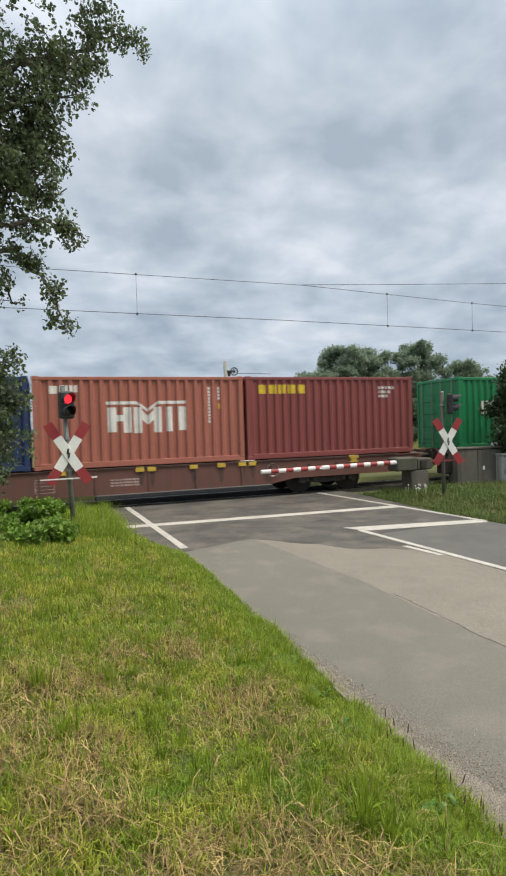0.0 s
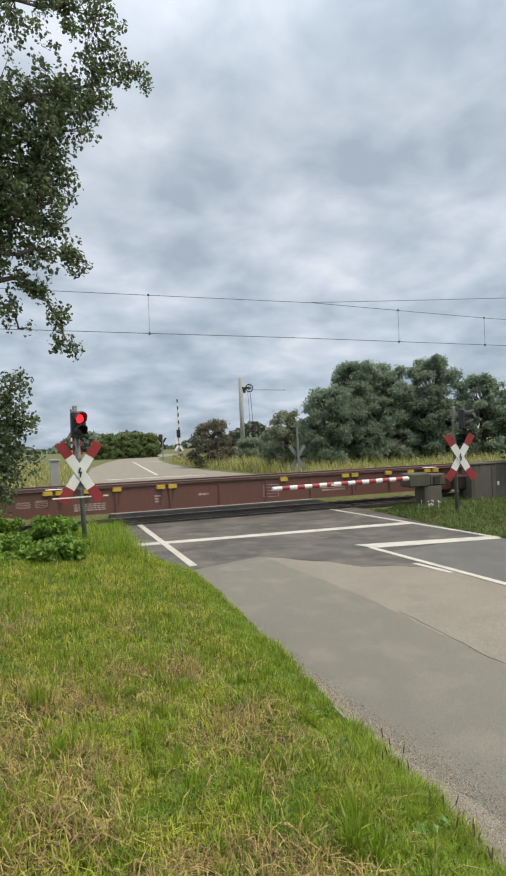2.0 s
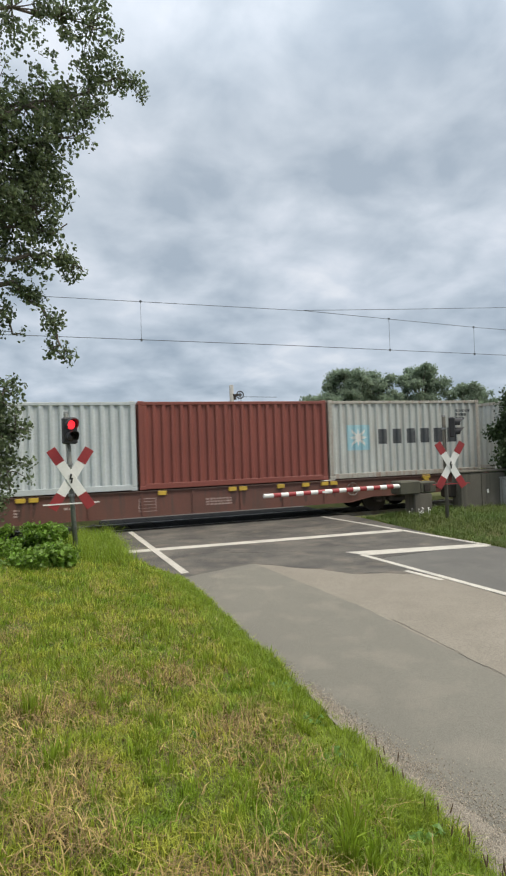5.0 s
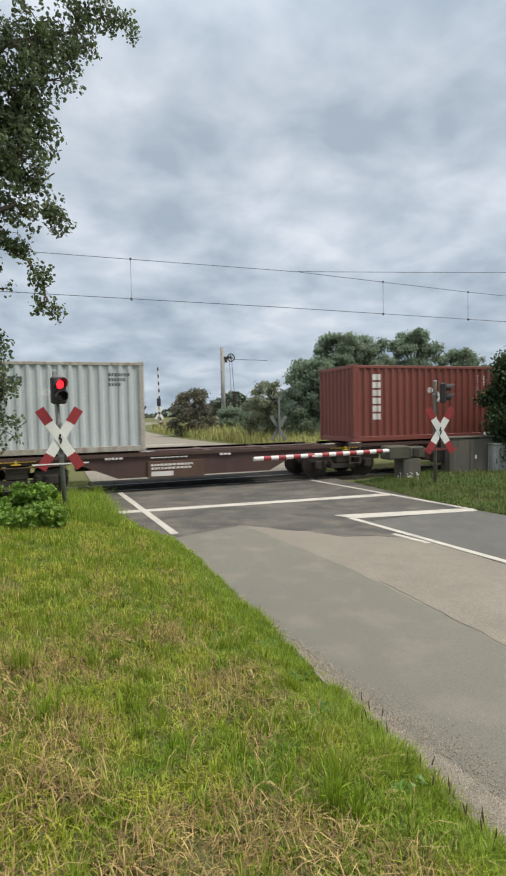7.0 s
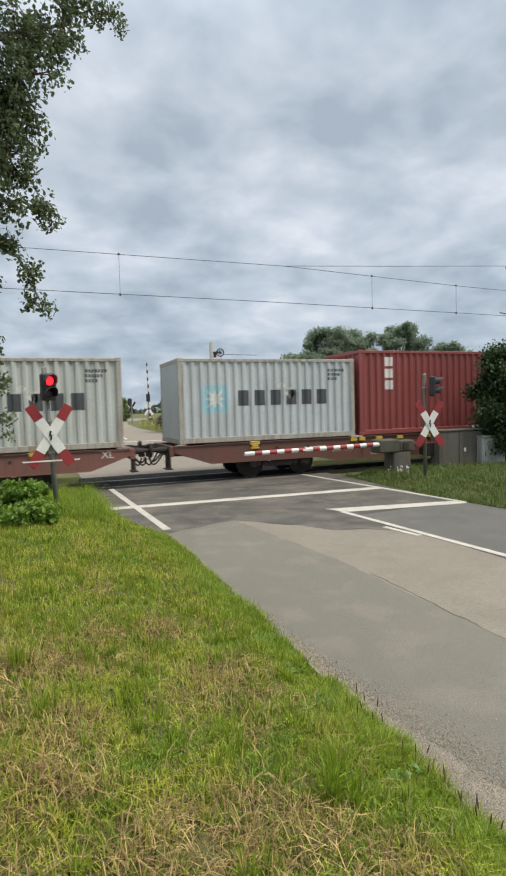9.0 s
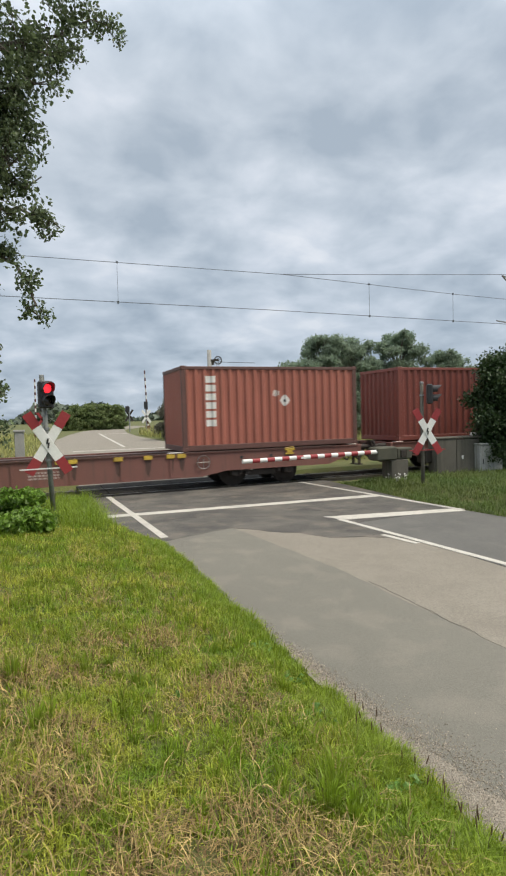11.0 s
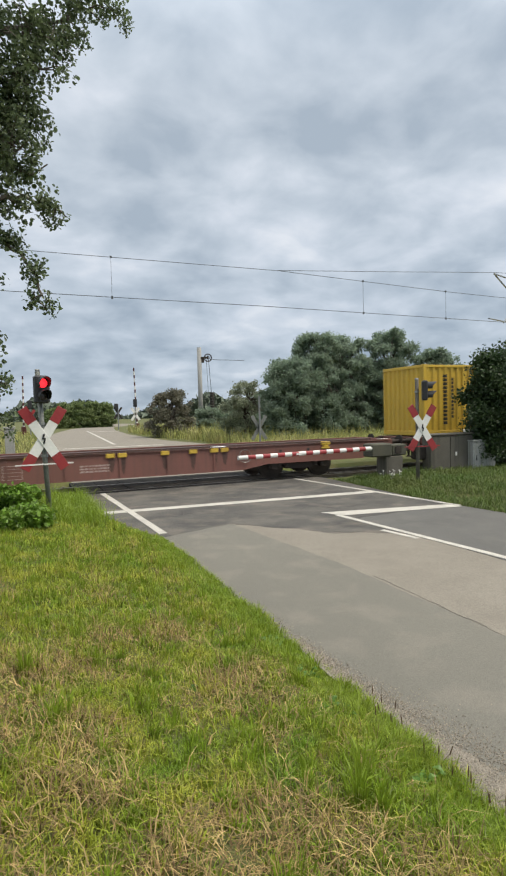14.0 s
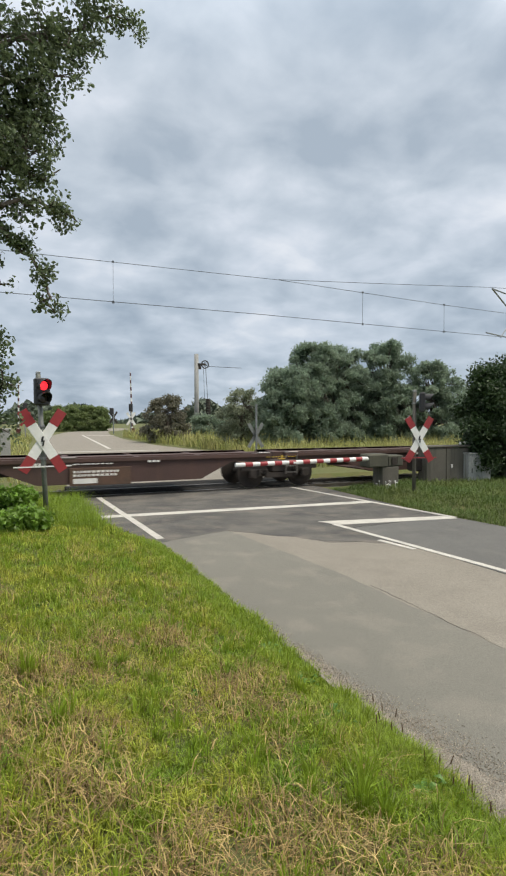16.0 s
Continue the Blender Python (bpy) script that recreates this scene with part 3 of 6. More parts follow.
def paint_on(c, material, x0, x1, zb, zt, name="painted_mark", label="", lift=0.004):
    """A painted field on the near side that follows the ribs. zb and zt: numbers, or functions of x."""
    fb = zb if callable(zb) else (lambda x: zb)
    ft = zt if callable(zt) else (lambda x: zt)
    L = c["length"]
    pts = corrugation(0.16, L - 0.16)
    xs = sorted({round(x, 4) for x, _ in pts if x0 < x < x1} | {x0, x1} | set(np.round(np.arange(x0, x1, 0.06), 4).tolist()))
    px, pd = [p[0] for p in pts], [p[1] for p in pts]
    m = Mesh()
    for x in xs:
        d = float(np.interp(x, px, pd)) - lift
        m.v += [(x, d, fb(x)), (x, d, max(fb(x) + 0.001, ft(x)))]
    m.f = [(2 * i, 2 * i + 2, 2 * i + 3, 2 * i + 1) for i in range(len(xs) - 1)]
    return part(name, m, material, c, label)


def row_of_bars(c, material, x0, x1, z0, z1, n, fill=0.78, label=""):
    p = (x1 - x0) / n
    for i in range(n):
        paint_on(c, material, x0 + i * p, x0 + i * p + p * fill, z0, z1, "sign_bar", label)


def column_of_bars(c, material, x, w, z_top, h, n, fill=0.75):
    for i in range(n):
        z = z_top - i * h / n
        paint_on(c, material, x, x + w, z - h / n * fill, z, "sign_bar")


def codes(c, x=None, material=None):
    """Small rows of unreadable code marks near the right end."""
    L, H = c["length"], c["height"]
    m = material or MARK_WHITE
    x = L - 1.0 if x is None else x
    for i, (w, n) in enumerate(((0.62, 7), (0.5, 6), (0.36, 4))):
        p = w / n
        for k in range(n):
            paint_on(c, m, x + k * p, x + k * p + p * 0.66, H - 0.42 - i * 0.14, H - 0.33 - i * 0.14, "code_bar")


def codes_down(c, x, material=None, n=11, h=1.1):
    m = material or MARK_WHITE
    H = c["height"]
    for i in range(n):
        paint_on(c, m, x, x + 0.07, H - 0.33 - (i + 0.72) * h / n, H - 0.33 - i * h / n, "code_bar")
    for i in range(4):
        paint_on(c, m, x + 0.3, x + 0.37, H - 0.33 - (i + 0.72) * 0.1, H - 0.33 - i * 0.1, "code_bar")
    paint_on(c, YELLOW_TAB, x + 0.3, x + 0.38, H - 0.98, H - 0.82, "code_plate")


def diamond(c, material, x, z, r, name="sticker", label=""):
    return paint_on(c, material, x - r, x + r, lambda q: z - (r - abs(q - x)), lambda q: z + (r - abs(q - x)), name, label)


def hand_sticker(c, x, z):
    """A white hand-shaped mark and a white diamond with a dark sign."""
    for k in range(4):
        paint_on(c, MARK_WHITE, x - 0.12 + 0.06 * k, x - 0.08 + 0.06 * k, z - 0.13 + 0.03 * abs(k - 1.5), z + 0.10 - 0.04 * abs(k - 1.5), "sticker", "white sticker")
    diamond(c, MARK_WHITE, x + 0.3, z - 0.25, 0.2, "sticker", "white diamond sticker")
    paint_on(c, MARK_DARK, x + 0.27, x + 0.33, z - 0.31, z - 0.22, "sticker_sign", lift=0.007)


MARK_WHITE = mat("mark_white", (0.74, 0.73, 0.69), (0.62, 0.61, 0.58), 3, 0.55, bump=0.03, fine=18, dirt=(0.42, 0.36, 0.32), dirt_amount=0.35, grain=0.08)
MARK_DARK = mat("mark_slate", (0.055, 0.062, 0.068), (0.08, 0.085, 0.09), 3, 0.55, bump=0.03, fine=18, grain=0.08)
MARK_YELLOW = mat("mark_yellow", (0.68, 0.49, 0.03), (0.58, 0.41, 0.04), 3, 0.55, bump=0.03, fine=18)
MARK_BLUE = mat("mark_sky_blue", (0.27, 0.50, 0.58), (0.36, 0.56, 0.60), 2, 0.55, bump=0.03, fine=18, dirt=(0.45, 0.55, 0.58), dirt_amount=0.4, grain=0.08)
MARK_RUST = mat("rust_stain", (0.36, 0.19, 0.085), (0.47, 0.38, 0.27), 3, 0.8, bump=0.1, fine=18, contrast=0.12, dirt=(0.22, 0.10, 0.05), dirt_amount=0.7)
RUST_PALE = mat("rust_bloom", (0.50, 0.45, 0.33), (0.50, 0.50, 0.45), 3, 0.7, bump=0.05, fine=18, contrast=0.15, dirt=(0.42, 0.28, 0.15), dirt_amount=0.6, streak=True)
MARK_FAINT = mat("mark_faded", (0.50, 0.41, 0.38), (0.34, 0.23, 0.20), 5, 0.6, bump=0.03, fine=18, dirt=(0.16, 0.09, 0.07), dirt_amount=0.6)
# dark brown that stands for shade below the wagons' load locks
LOCK_SHADE = mat("lock_shade", (0.06, 0.036, 0.03), (0.10, 0.05, 0.04), 5, 0.75, bump=0.05, fine=30)
MARK_BLACK = mat("mark_black", (0.03, 0.027, 0.022), (0.045, 0.04, 0.03), 3, 0.55, bump=0.03, fine=18)

ORANGE_BROWN = container_paint("terracotta", (0.39, 0.135, 0.095))
MAROON = container_paint("maroon", (0.245, 0.06, 0.055))
BRICK = container_paint("brick_red", (0.28, 0.066, 0.062))
NAVY = container_paint("navy", (0.018, 0.038, 0.115), 0.2)
GREEN = container_paint("green", (0.012, 0.235, 0.085), 0.3)
PALE = container_paint("pale_grey", (0.50, 0.525, 0.50), 0.75, (0.35, 0.22, 0.12))
PALE_CLEAN = container_paint("cool_grey", (0.52, 0.565, 0.575), 0.3, (0.4, 0.36, 0.3))
BROWN = container_paint("red_brown", (0.23, 0.066, 0.05))
BRIGHT = container_paint("bright_red", (0.56, 0.045, 0.045), 0.25)
SCARLET = container_paint("orange_red", (0.52, 0.085, 0.045), 0.3)
SALMON = container_paint("salmon", (0.47, 0.125, 0.06), 0.3)
AZURE = container_paint("azure", (0.03, 0.245, 0.45), 0.3)
AZURE_FADED = container_paint("azure_faded", (0.06, 0.275, 0.485), 0.3)
YELLOW = container_paint("yellow", (0.66, 0.44, 0.055), 0.25)
PALE_FRAME = mat("stained_frame", (0.33, 0.31, 0.26), (0.40, 0.39, 0.355), 2.5, 0.6, bump=0.08, fine=20, dirt=(0.2, 0.09, 0.05), dirt_amount=0.7, streak=True)
DARK_FRAME = mat("dark_frame", (0.10, 0.05, 0.04), (0.13, 0.06, 0.05), 2.5, 0.6, bump=0.08, fine=20)
L20, L40, H8, H9 = 6.058, 12.192, 2.591, 2.896


def star_sign(c, x, z):
    paint_on(c, MARK_BLUE, x - 0.42, x + 0.42, z - 0.42, z + 0.42, "blue_square", "faded sky-blue square")
    diamondish = lambda q, k: max(0.0, 0.34 * (1 - abs(q - x) / k))
    paint_on(c, MARK_WHITE, x - 0.10, x + 0.10, lambda q: z - diamondish(q, 0.10), lambda q: z + diamondish(q, 0.10), "white_star", lift=0.007)
    paint_on(c, MARK_WHITE, x - 0.34, x + 0.34, lambda q: z - 0.10 * (1 - abs(q - x) / 0.34), lambda q: z + 0.10 * (1 - abs(q - x) / 0.34), "white_star", lift=0.008)
    paint_on(c, MARK_WHITE, x - 0.24, x + 0.24, lambda q: z + (q - x) - 0.05, lambda q: z + (q - x) + 0.05, "white_star", lift=0.009)
    paint_on(c, MARK_WHITE, x - 0.24, x + 0.24, lambda q: z - (q - x) - 0.05, lambda q: z - (q - x) + 0.05, "white_star", lift=0.010)


def words(c, body, x, z, size, material, label=""):
    t = bpy.data.curves.new("lettering", "FONT")
    t.body, t.size, t.extrude = body, size, 0.002
    t.materials.append(material)
    ob = new("lettering", t)
    ob.parent = c
    ob.matrix_basis = pose(x, 0.006, z, 90, 0, 0)
    if label:
        ob["label"] = label
    return ob


def load():
    # leading wagon
    c = container("green ribbed shipping container with white lettering bars", 14.18, L20, H8, GREEN, doors=True)
    row_of_bars(c, MARK_WHITE, 1.0, 5.0, 1.25, 1.72, 9)
    # first full wagon, from its head to its tail
    c = container("maroon ribbed shipping container with a yellow word bar", 6.15, L20, H8, MAROON)
    row_of_bars(c, MARK_YELLOW, 0.42, 2.1, 2.05, 2.33, 5); codes(c, 4.75)
    c = container("terracotta ribbed shipping container with a white emblem", 0.0, L20, H8, ORANGE_BROWN)
    paint_on(c, MARK_WHITE, 1.95, 4.25, lambda q: 1.78 - 0.22 * max(0, 1 - abs(q - 3.12) / 0.3), lambda q: 1.87 - 0.22 * max(0, 1 - abs(q - 3.12) / 0.3), "emblem_bar", "white emblem bar with a notch")
    for x0, x1, f in ((1.98, 2.24, 0.0), (2.42, 2.65, 0.1), (2.24, 2.42, None), (2.72, 2.95, 0.2), (3.30, 3.52, 0.2), (3.66, 3.85, 0.12), (4.02, 4.25, 0.0)):
        if f is None:
            paint_on(c, MARK_WHITE, x0, x1, 1.30, 1.48, "emblem_block")
        else:
            b = 1.08 - 0.06 * (1.6 - abs((x0 + x1) / 2 - 3.1)) - 0.05
            paint_on(c, MARK_WHITE, x0, x1, b, 1.70, "emblem_block")
    paint_on(c, MARK_WHITE, 2.95, 3.30, lambda q: 1.18 + 0.9 * abs(q - 3.125) - 0.0, lambda q: 1.45 + 0.9 * abs(q - 3.125), "emblem_block")
    row_of_bars(c, MARK_WHITE, 0.72, 1.22, 2.14, 2.33, 4); paint_on(c, MARK_WHITE, 0.45, 0.66, 2.1, 2.32, "emblem_block"); codes_down(c, 4.95)
    c = container("navy blue ribbed shipping container with white swooshes", -6.15, L20, H8, NAVY)
    row_of_bars(c, MARK_WHITE, 1.62, 3.12, 1.10, 1.55, 3); row_of_bars(c, MARK_WHITE, 3.32, 4.85, 1.10, 1.55, 3)
    paint_on(c, MARK_WHITE, 2.2, 3.72, lambda q: 1.68 + 0.55 * math.sqrt(max(0, (q - 2.2) / 1.52)), lambda q: 1.70 + 0.58 * math.sqrt(max(0, (q - 2.2) / 1.52)) + 0.14 * ((q - 2.2) / 1.52), "swoosh", "white curved swoosh")
    paint_on(c, MARK_WHITE, 2.95, 4.4, lambda q: 0.32 + 0.58 * max(0, (q - 2.95) / 1.45) ** 2.2 - 0.02, lambda q: 0.54 + 0.42 * max(0, (q - 2.95) / 1.45) ** 2.2, "swoosh", "white curved swoosh")
    words(c, "eco container", 0.95, 0.78, 0.23, MARK_WHITE, "white small lettering"); words(c, "bamboo flooring", 1.05, 0.56, 0.2, MARK_WHITE, "white small lettering"); codes_down(c, 5.25)
    c = container("bright green ribbed shipping container with white block lettering bars", -12.25, L20, H8, GREEN, mat("green_frame", (0.10, 0.16, 0.09), (0.14, 0.19, 0.11), 2, 0.6), doors=True)
    row_of_bars(c, MARK_WHITE, 1.02, 4.98, 1.22, 1.68, 9, 0.8); codes(c, 4.2)
    # articulated wagon
    c = container("brick red ribbed shipping container with a yellow and black plate", -46.17, L20, H8, BRICK)
    paint_on(c, MARK_WHITE, 0.68, 1.95, 1.72, 2.33, "plate", "black plate with white rim and a yellow beam")
    paint_on(c, MARK_BLACK, 0.71, 1.92, 1.75, 2.30, "plate_field", lift=0.007)
    paint_on(c, MARK_YELLOW, 0.95, 1.92, lambda q: 2.14 - 0.1 * (q - 0.95), lambda q: 2.16 + 0.14 * (q - 0.95), "plate_beam", lift=0.009)
    row_of_bars(c, MARK_WHITE, 0.92, 1.9, 1.80, 2.02, 6, 0.7); hand_sticker(c, 2.72, 1.75); codes_down(c, 5.25)
    c = container("weathered pale grey ribbed container with slate lettering bars", -52.34, L20, H8, PALE, PALE_FRAME)
    star_sign(c, 1.12, 1.35); row_of_bars(c, MARK_DARK, 1.98, 4.9, 1.45, 1.90, 7, 0.66); row_of_bars(c, MARK_DARK, 2.0, 4.95, 1.02, 1.30, 7, 0.7); hand_sticker(c, 3.0, 1.75); codes(c, None, MARK_DARK)
    c = container("pale grey ribbed container with large rust stains", -59.13, L20, H8, PALE, PALE_FRAME)
    row_of_bars(c, MARK_DARK, 1.0, 3.0, 2.0, 2.18, 9, 0.7); paint_on(c, MARK_WHITE, 0.55, 0.85, 1.95, 2.28, "faded_square")
    paint_on(c, RUST_PALE, 1.25, 2.12, lambda q: 0.98 + 0.05 * math.sin(q * 17), lambda q: 1.46 + 0.03 * math.sin(q * 11), "rust_stain", "pale rust bloom")
    paint_on(c, RUST_PALE, 2.5, 4.85, lambda q: 0.58 + 0.10 * noise.noise((q * 4, 1, 0)), lambda q: 1.44 + 0.04 * noise.noise((q * 6, 4, 0)), "rust_stain", "pale rust bloom")
    for x0, x1 in ((1.4, 1.62), (1.68, 1.78), (1.84, 2.0), (2.66, 2.82), (2.86, 3.1), (3.14, 3.36), (3.41, 3.5), (3.72, 3.98), (4.02, 4.1), (4.14, 4.4), (4.46, 4.66)):
        paint_on(c, MARK_RUST, x0, x1, lambda q: (0.92 if q > 2.3 else 1.16) + 0.12 * noise.noise((q * 9, 2, 3)), lambda q: 1.36 + 0.05 * noise.noise((q * 12, 7, 1)), "rust_stain", "orange rust stain", lift=0.007)
    hand_sticker(c, 3.6, 1.75); codes(c, None, MARK_DARK)
    c = container("weathered pale grey ribbed container with a blue square", -65.3, L20, H8, PALE, PALE_FRAME)
    star_sign(c, 1.1, 1.35); row_of_bars(c, MARK_DARK, 1.85, 5.25, 1.12, 1.62, 6, 0.66); hand_sticker(c, 3.1, 1.72); codes(c, None, MARK_DARK); paint_on(c, MARK_RUST, 4.05, 4.45, 0.25, 0.62, "rust_stain", "orange rust stain")
    # second full wagon
    c = container("weathered pale grey ribbed container with a blue square", -72.92, L20, H8, PALE, PALE_FRAME)
    star_sign(c, 1.1, 1.35); row_of_bars(c, MARK_DARK, 1.85, 5.25, 1.12, 1.62, 6, 0.66); codes(c, None, MARK_DARK)
    container("red-brown ribbed shipping container", -79.05, L20, H8, BROWN)
    container("cool grey ribbed shipping container", -85.18, L20, H8, PALE_CLEAN)
    c = container("pale grey ribbed container with a blue square and stained posts", -91.35, L20, H8, PALE_CLEAN, PALE_FRAME)
    star_sign(c, 1.1, 1.35); row_of_bars(c, MARK_DARK, 1.85, 5.25, 1.12, 1.62, 6, 0.66)
    # second articulated wagon, one place of it empty
    c = container("bright red ribbed shipping container with a white emblem", -99.22, L20, H8, BRIGHT)
    row_of_bars(c, MARK_WHITE, 0.75, 2.85, 1.12, 1.52, 7, 0.6); row_of_bars(c, MARK_WHITE, 4.35, 5.25, 1.12, 1.52, 3, 0.6)
    paint_on(c, MARK_WHITE, 3.05, 4.3, lambda q: 1.05 + 0.25 * abs(math.sin((q - 3.05) * 2.6)), lambda q: 1.22 + 0.45 * abs(math.sin((q - 3.05) * 2.4)) ** 2, "emblem", "white leaping emblem"); hand_sticker(c, 2.8, 1.75); codes(c, 4.9)
    c = container("red-brown ribbed container with an upright column of white bars", -105.38, L20, H8, BROWN)
    column_of_bars(c, MARK_WHITE, 0.75, 0.34, 2.28, 1.6, 6); hand_sticker(c, 3.1, 1.75); codes_down(c, 5.15)
    c = container("clean pale grey ribbed container with slate bars", -118.35, L20, H8, PALE_CLEAN, PALE_FRAME)
    row_of_bars(c, MARK_DARK, 0.85, 2.85, 1.98, 2.16, 9, 0.7); paint_on(c, MARK_WHITE, 0.5, 0.72, 1.9, 2.25, "faded_square"); hand_sticker(c, 3.4, 1.75); codes(c, None, MARK_DARK)
    # third full wagon
    c = container("orange-red ribbed shipping container with a white emblem", -126.02, L20, H8, SCARLET)
    row_of_bars(c, MARK_WHITE, 0.75, 2.6, 1.12, 1.52, 5, 0.6); row_of_bars(c, MARK_WHITE, 4.35, 5.25, 1.12, 1.52, 3, 0.6)
    paint_on(c, MARK_WHITE, 3.55, 4.25, lambda q: 1.05 + 0.12 * math.sin((q - 3.5) * 5), lambda q: 1.28 + 0.2 * math.sin((q - 3.3) * 3.3), "emblem", "white leaping emblem"); hand_sticker(c, 3.0, 1.75); codes(c, 4.8)
    c = container("tall maroon forty-foot ribbed container with white upright bars", -138.4, L40, H9, BRICK)
    column_of_bars(c, MARK_WHITE, 1.02, 0.36, 2.66, 1.2, 3, 0.78); codes_down(c, 11.2, None, 14, 1.5); paint_on(c, MARK_YELLOW, 10.55, 11.0, 1.65, 1.85, "plate", "yellow plate")
    c = container("clean pale grey ribbed container with a blue square", -144.65, L20, H8, PALE_CLEAN, PALE_FRAME)
    star_sign(c, 1.15, 1.35); row_of_bars(c, MARK_DARK, 1.9, 5.2, 1.12, 1.60, 6, 0.66); hand_sticker(c, 3.4, 1.75); codes(c, None, MARK_DARK)
    # fourth full wagon
    c = container("weathered pale grey ribbed container with a blue square", -152.35, L20, H8, PALE, PALE_FRAME)
    star_sign(c, 1.15, 1.35); row_of_bars(c, MARK_DARK, 1.9, 5.2, 1.12, 1.60, 6, 0.66); hand_sticker(c, 3.4, 1.75); codes(c, None, MARK_DARK)
    container("orange-red ribbed shipping container", -158.5, L20, H8, SCARLET)
    container("maroon ribbed shipping container", -164.62, L20, H8, MAROON)
    container("red-brown ribbed shipping container", -170.75, L20, H8, BROWN)
    # fifth wagon, its two middle places empty
    c = container("salmon ribbed container with an upright column of white bars", -178.5, L20, H8, ORANGE_BROWN, DARK_FRAME)
    column_of_bars(c, MARK_WHITE, 0.75, 0.34, 2.28, 1.6, 6); hand_sticker(c, 3.1, 1.75)
    c = container("salmon orange ribbed container with an upright column of white bars", -197.15, L20, H8, SALMON, DARK_FRAME)
    column_of_bars(c, MARK_WHITE, 0.75, 0.34, 2.28, 1.6, 6); hand_sticker(c, 3.2, 1.75); codes_down(c, 5.2)
    # sixth wagon
    c = container("azure blue forty-foot ribbed container, faded in the middle", -210.95, L40, H8, AZURE)
    paint_on(c, AZURE_FADED, 4.3, 8.6, lambda q: 0.45 + 0.12 * noise.noise((q * 2, 1, 5)), lambda q: 1.75 + 0.2 * noise.noise((q * 1.5, 8, 2)), "faded_field", "paler faded blue field")
    codes_down(c, 11.15, None, 14, 1.5)
    c = container("yellow forty-foot ribbed container with a black emblem", -223.25, L40, H8, YELLOW)
    row_of_bars(c, MARK_BLACK, 5.42, 7.0, 1.36, 2.02, 3, 0.62, "black emblem bars"); paint_on(c, MARK_BLACK, 5.42, 6.85, 1.98, 2.17, "emblem_bar")
    paint_on(c, MARK_BLACK, 5.1, 7.35, lambda q: 1.20 + 0.03 * math.sin(q * 8), lambda q: 1.27 + 0.03 * math.sin(q * 8), "emblem_wave", "black wavy line")
    row_of_bars(c, MARK_BLACK, 5.45, 7.1, 0.45, 1.10, 2, 0.86, "black emblem bars")
    column_of_bars(c, MARK_BLACK, 0.92, 0.15, 2.22, 1.85, 13); column_of_bars(c, MARK_BLACK, 1.26, 0.15, 2.10, 1.5, 11)


load()


# ---- wagons
def buffer(parent, x, y, s):
    m = Mesh().tube((x, y, 1.03), (x + s * 0.3, y, 1.03), 0.10, 0.09, 12)
    b = part("buffer", m, GRIME, parent, smooth=False)
    part("buffer_head", Mesh().tube((x + s * 0.3, y, 1.03), (x + s * 0.52, y, 1.03), 0.065, sides=10).tube((x + s * 0.52, y, 1.03), (x + s * 0.555, y, 1.03), 0.22, 0.20, 16), GRIME, b)


def coupling(parent, x, s):
    part("draw_hook", Mesh().box(min(x, x + s * 0.35), max(x, x + s * 0.35), 1.17, 1.27, 0.96, 1.1, 0.02).box(min(x + s * 0.3, x + s * 0.5), max(x + s * 0.3, x + s * 0.5), 1.16, 1.28, 0.78, 1.02, 0.03), GRIME, parent)
    for y, drop in ((0.75, 0.42), (1.55, 0.5), (0.95, 0.35)):
        pts = [(x + s * 0.46 * math.sin(t * math.pi / 6 * 0.55), y, 0.98 - drop * math.sin(t * math.pi / 6)) for t in range(6)]
        part("brake_hose", Mesh().path(pts, 0.026, sides=6), BLACK_PAINT, parent)
    part("step_bracket", Mesh().box(min(x - s * 0.05, x + s * 0.03), max(x - s * 0.05, x + s * 0.03), 0.12, 0.17, 0.45, 1.0).box(min(x - s * 0.05, x + s * 0.03), max(x - s * 0.05, x + s * 0.03), 0.5, 0.55, 0.45, 1.0).box(min(x - s * 0.1, x + s * 0.1), max(x - s * 0.1, x + s * 0.1), 0.1, 0.57, 0.43, 0.46), GRIME, parent)


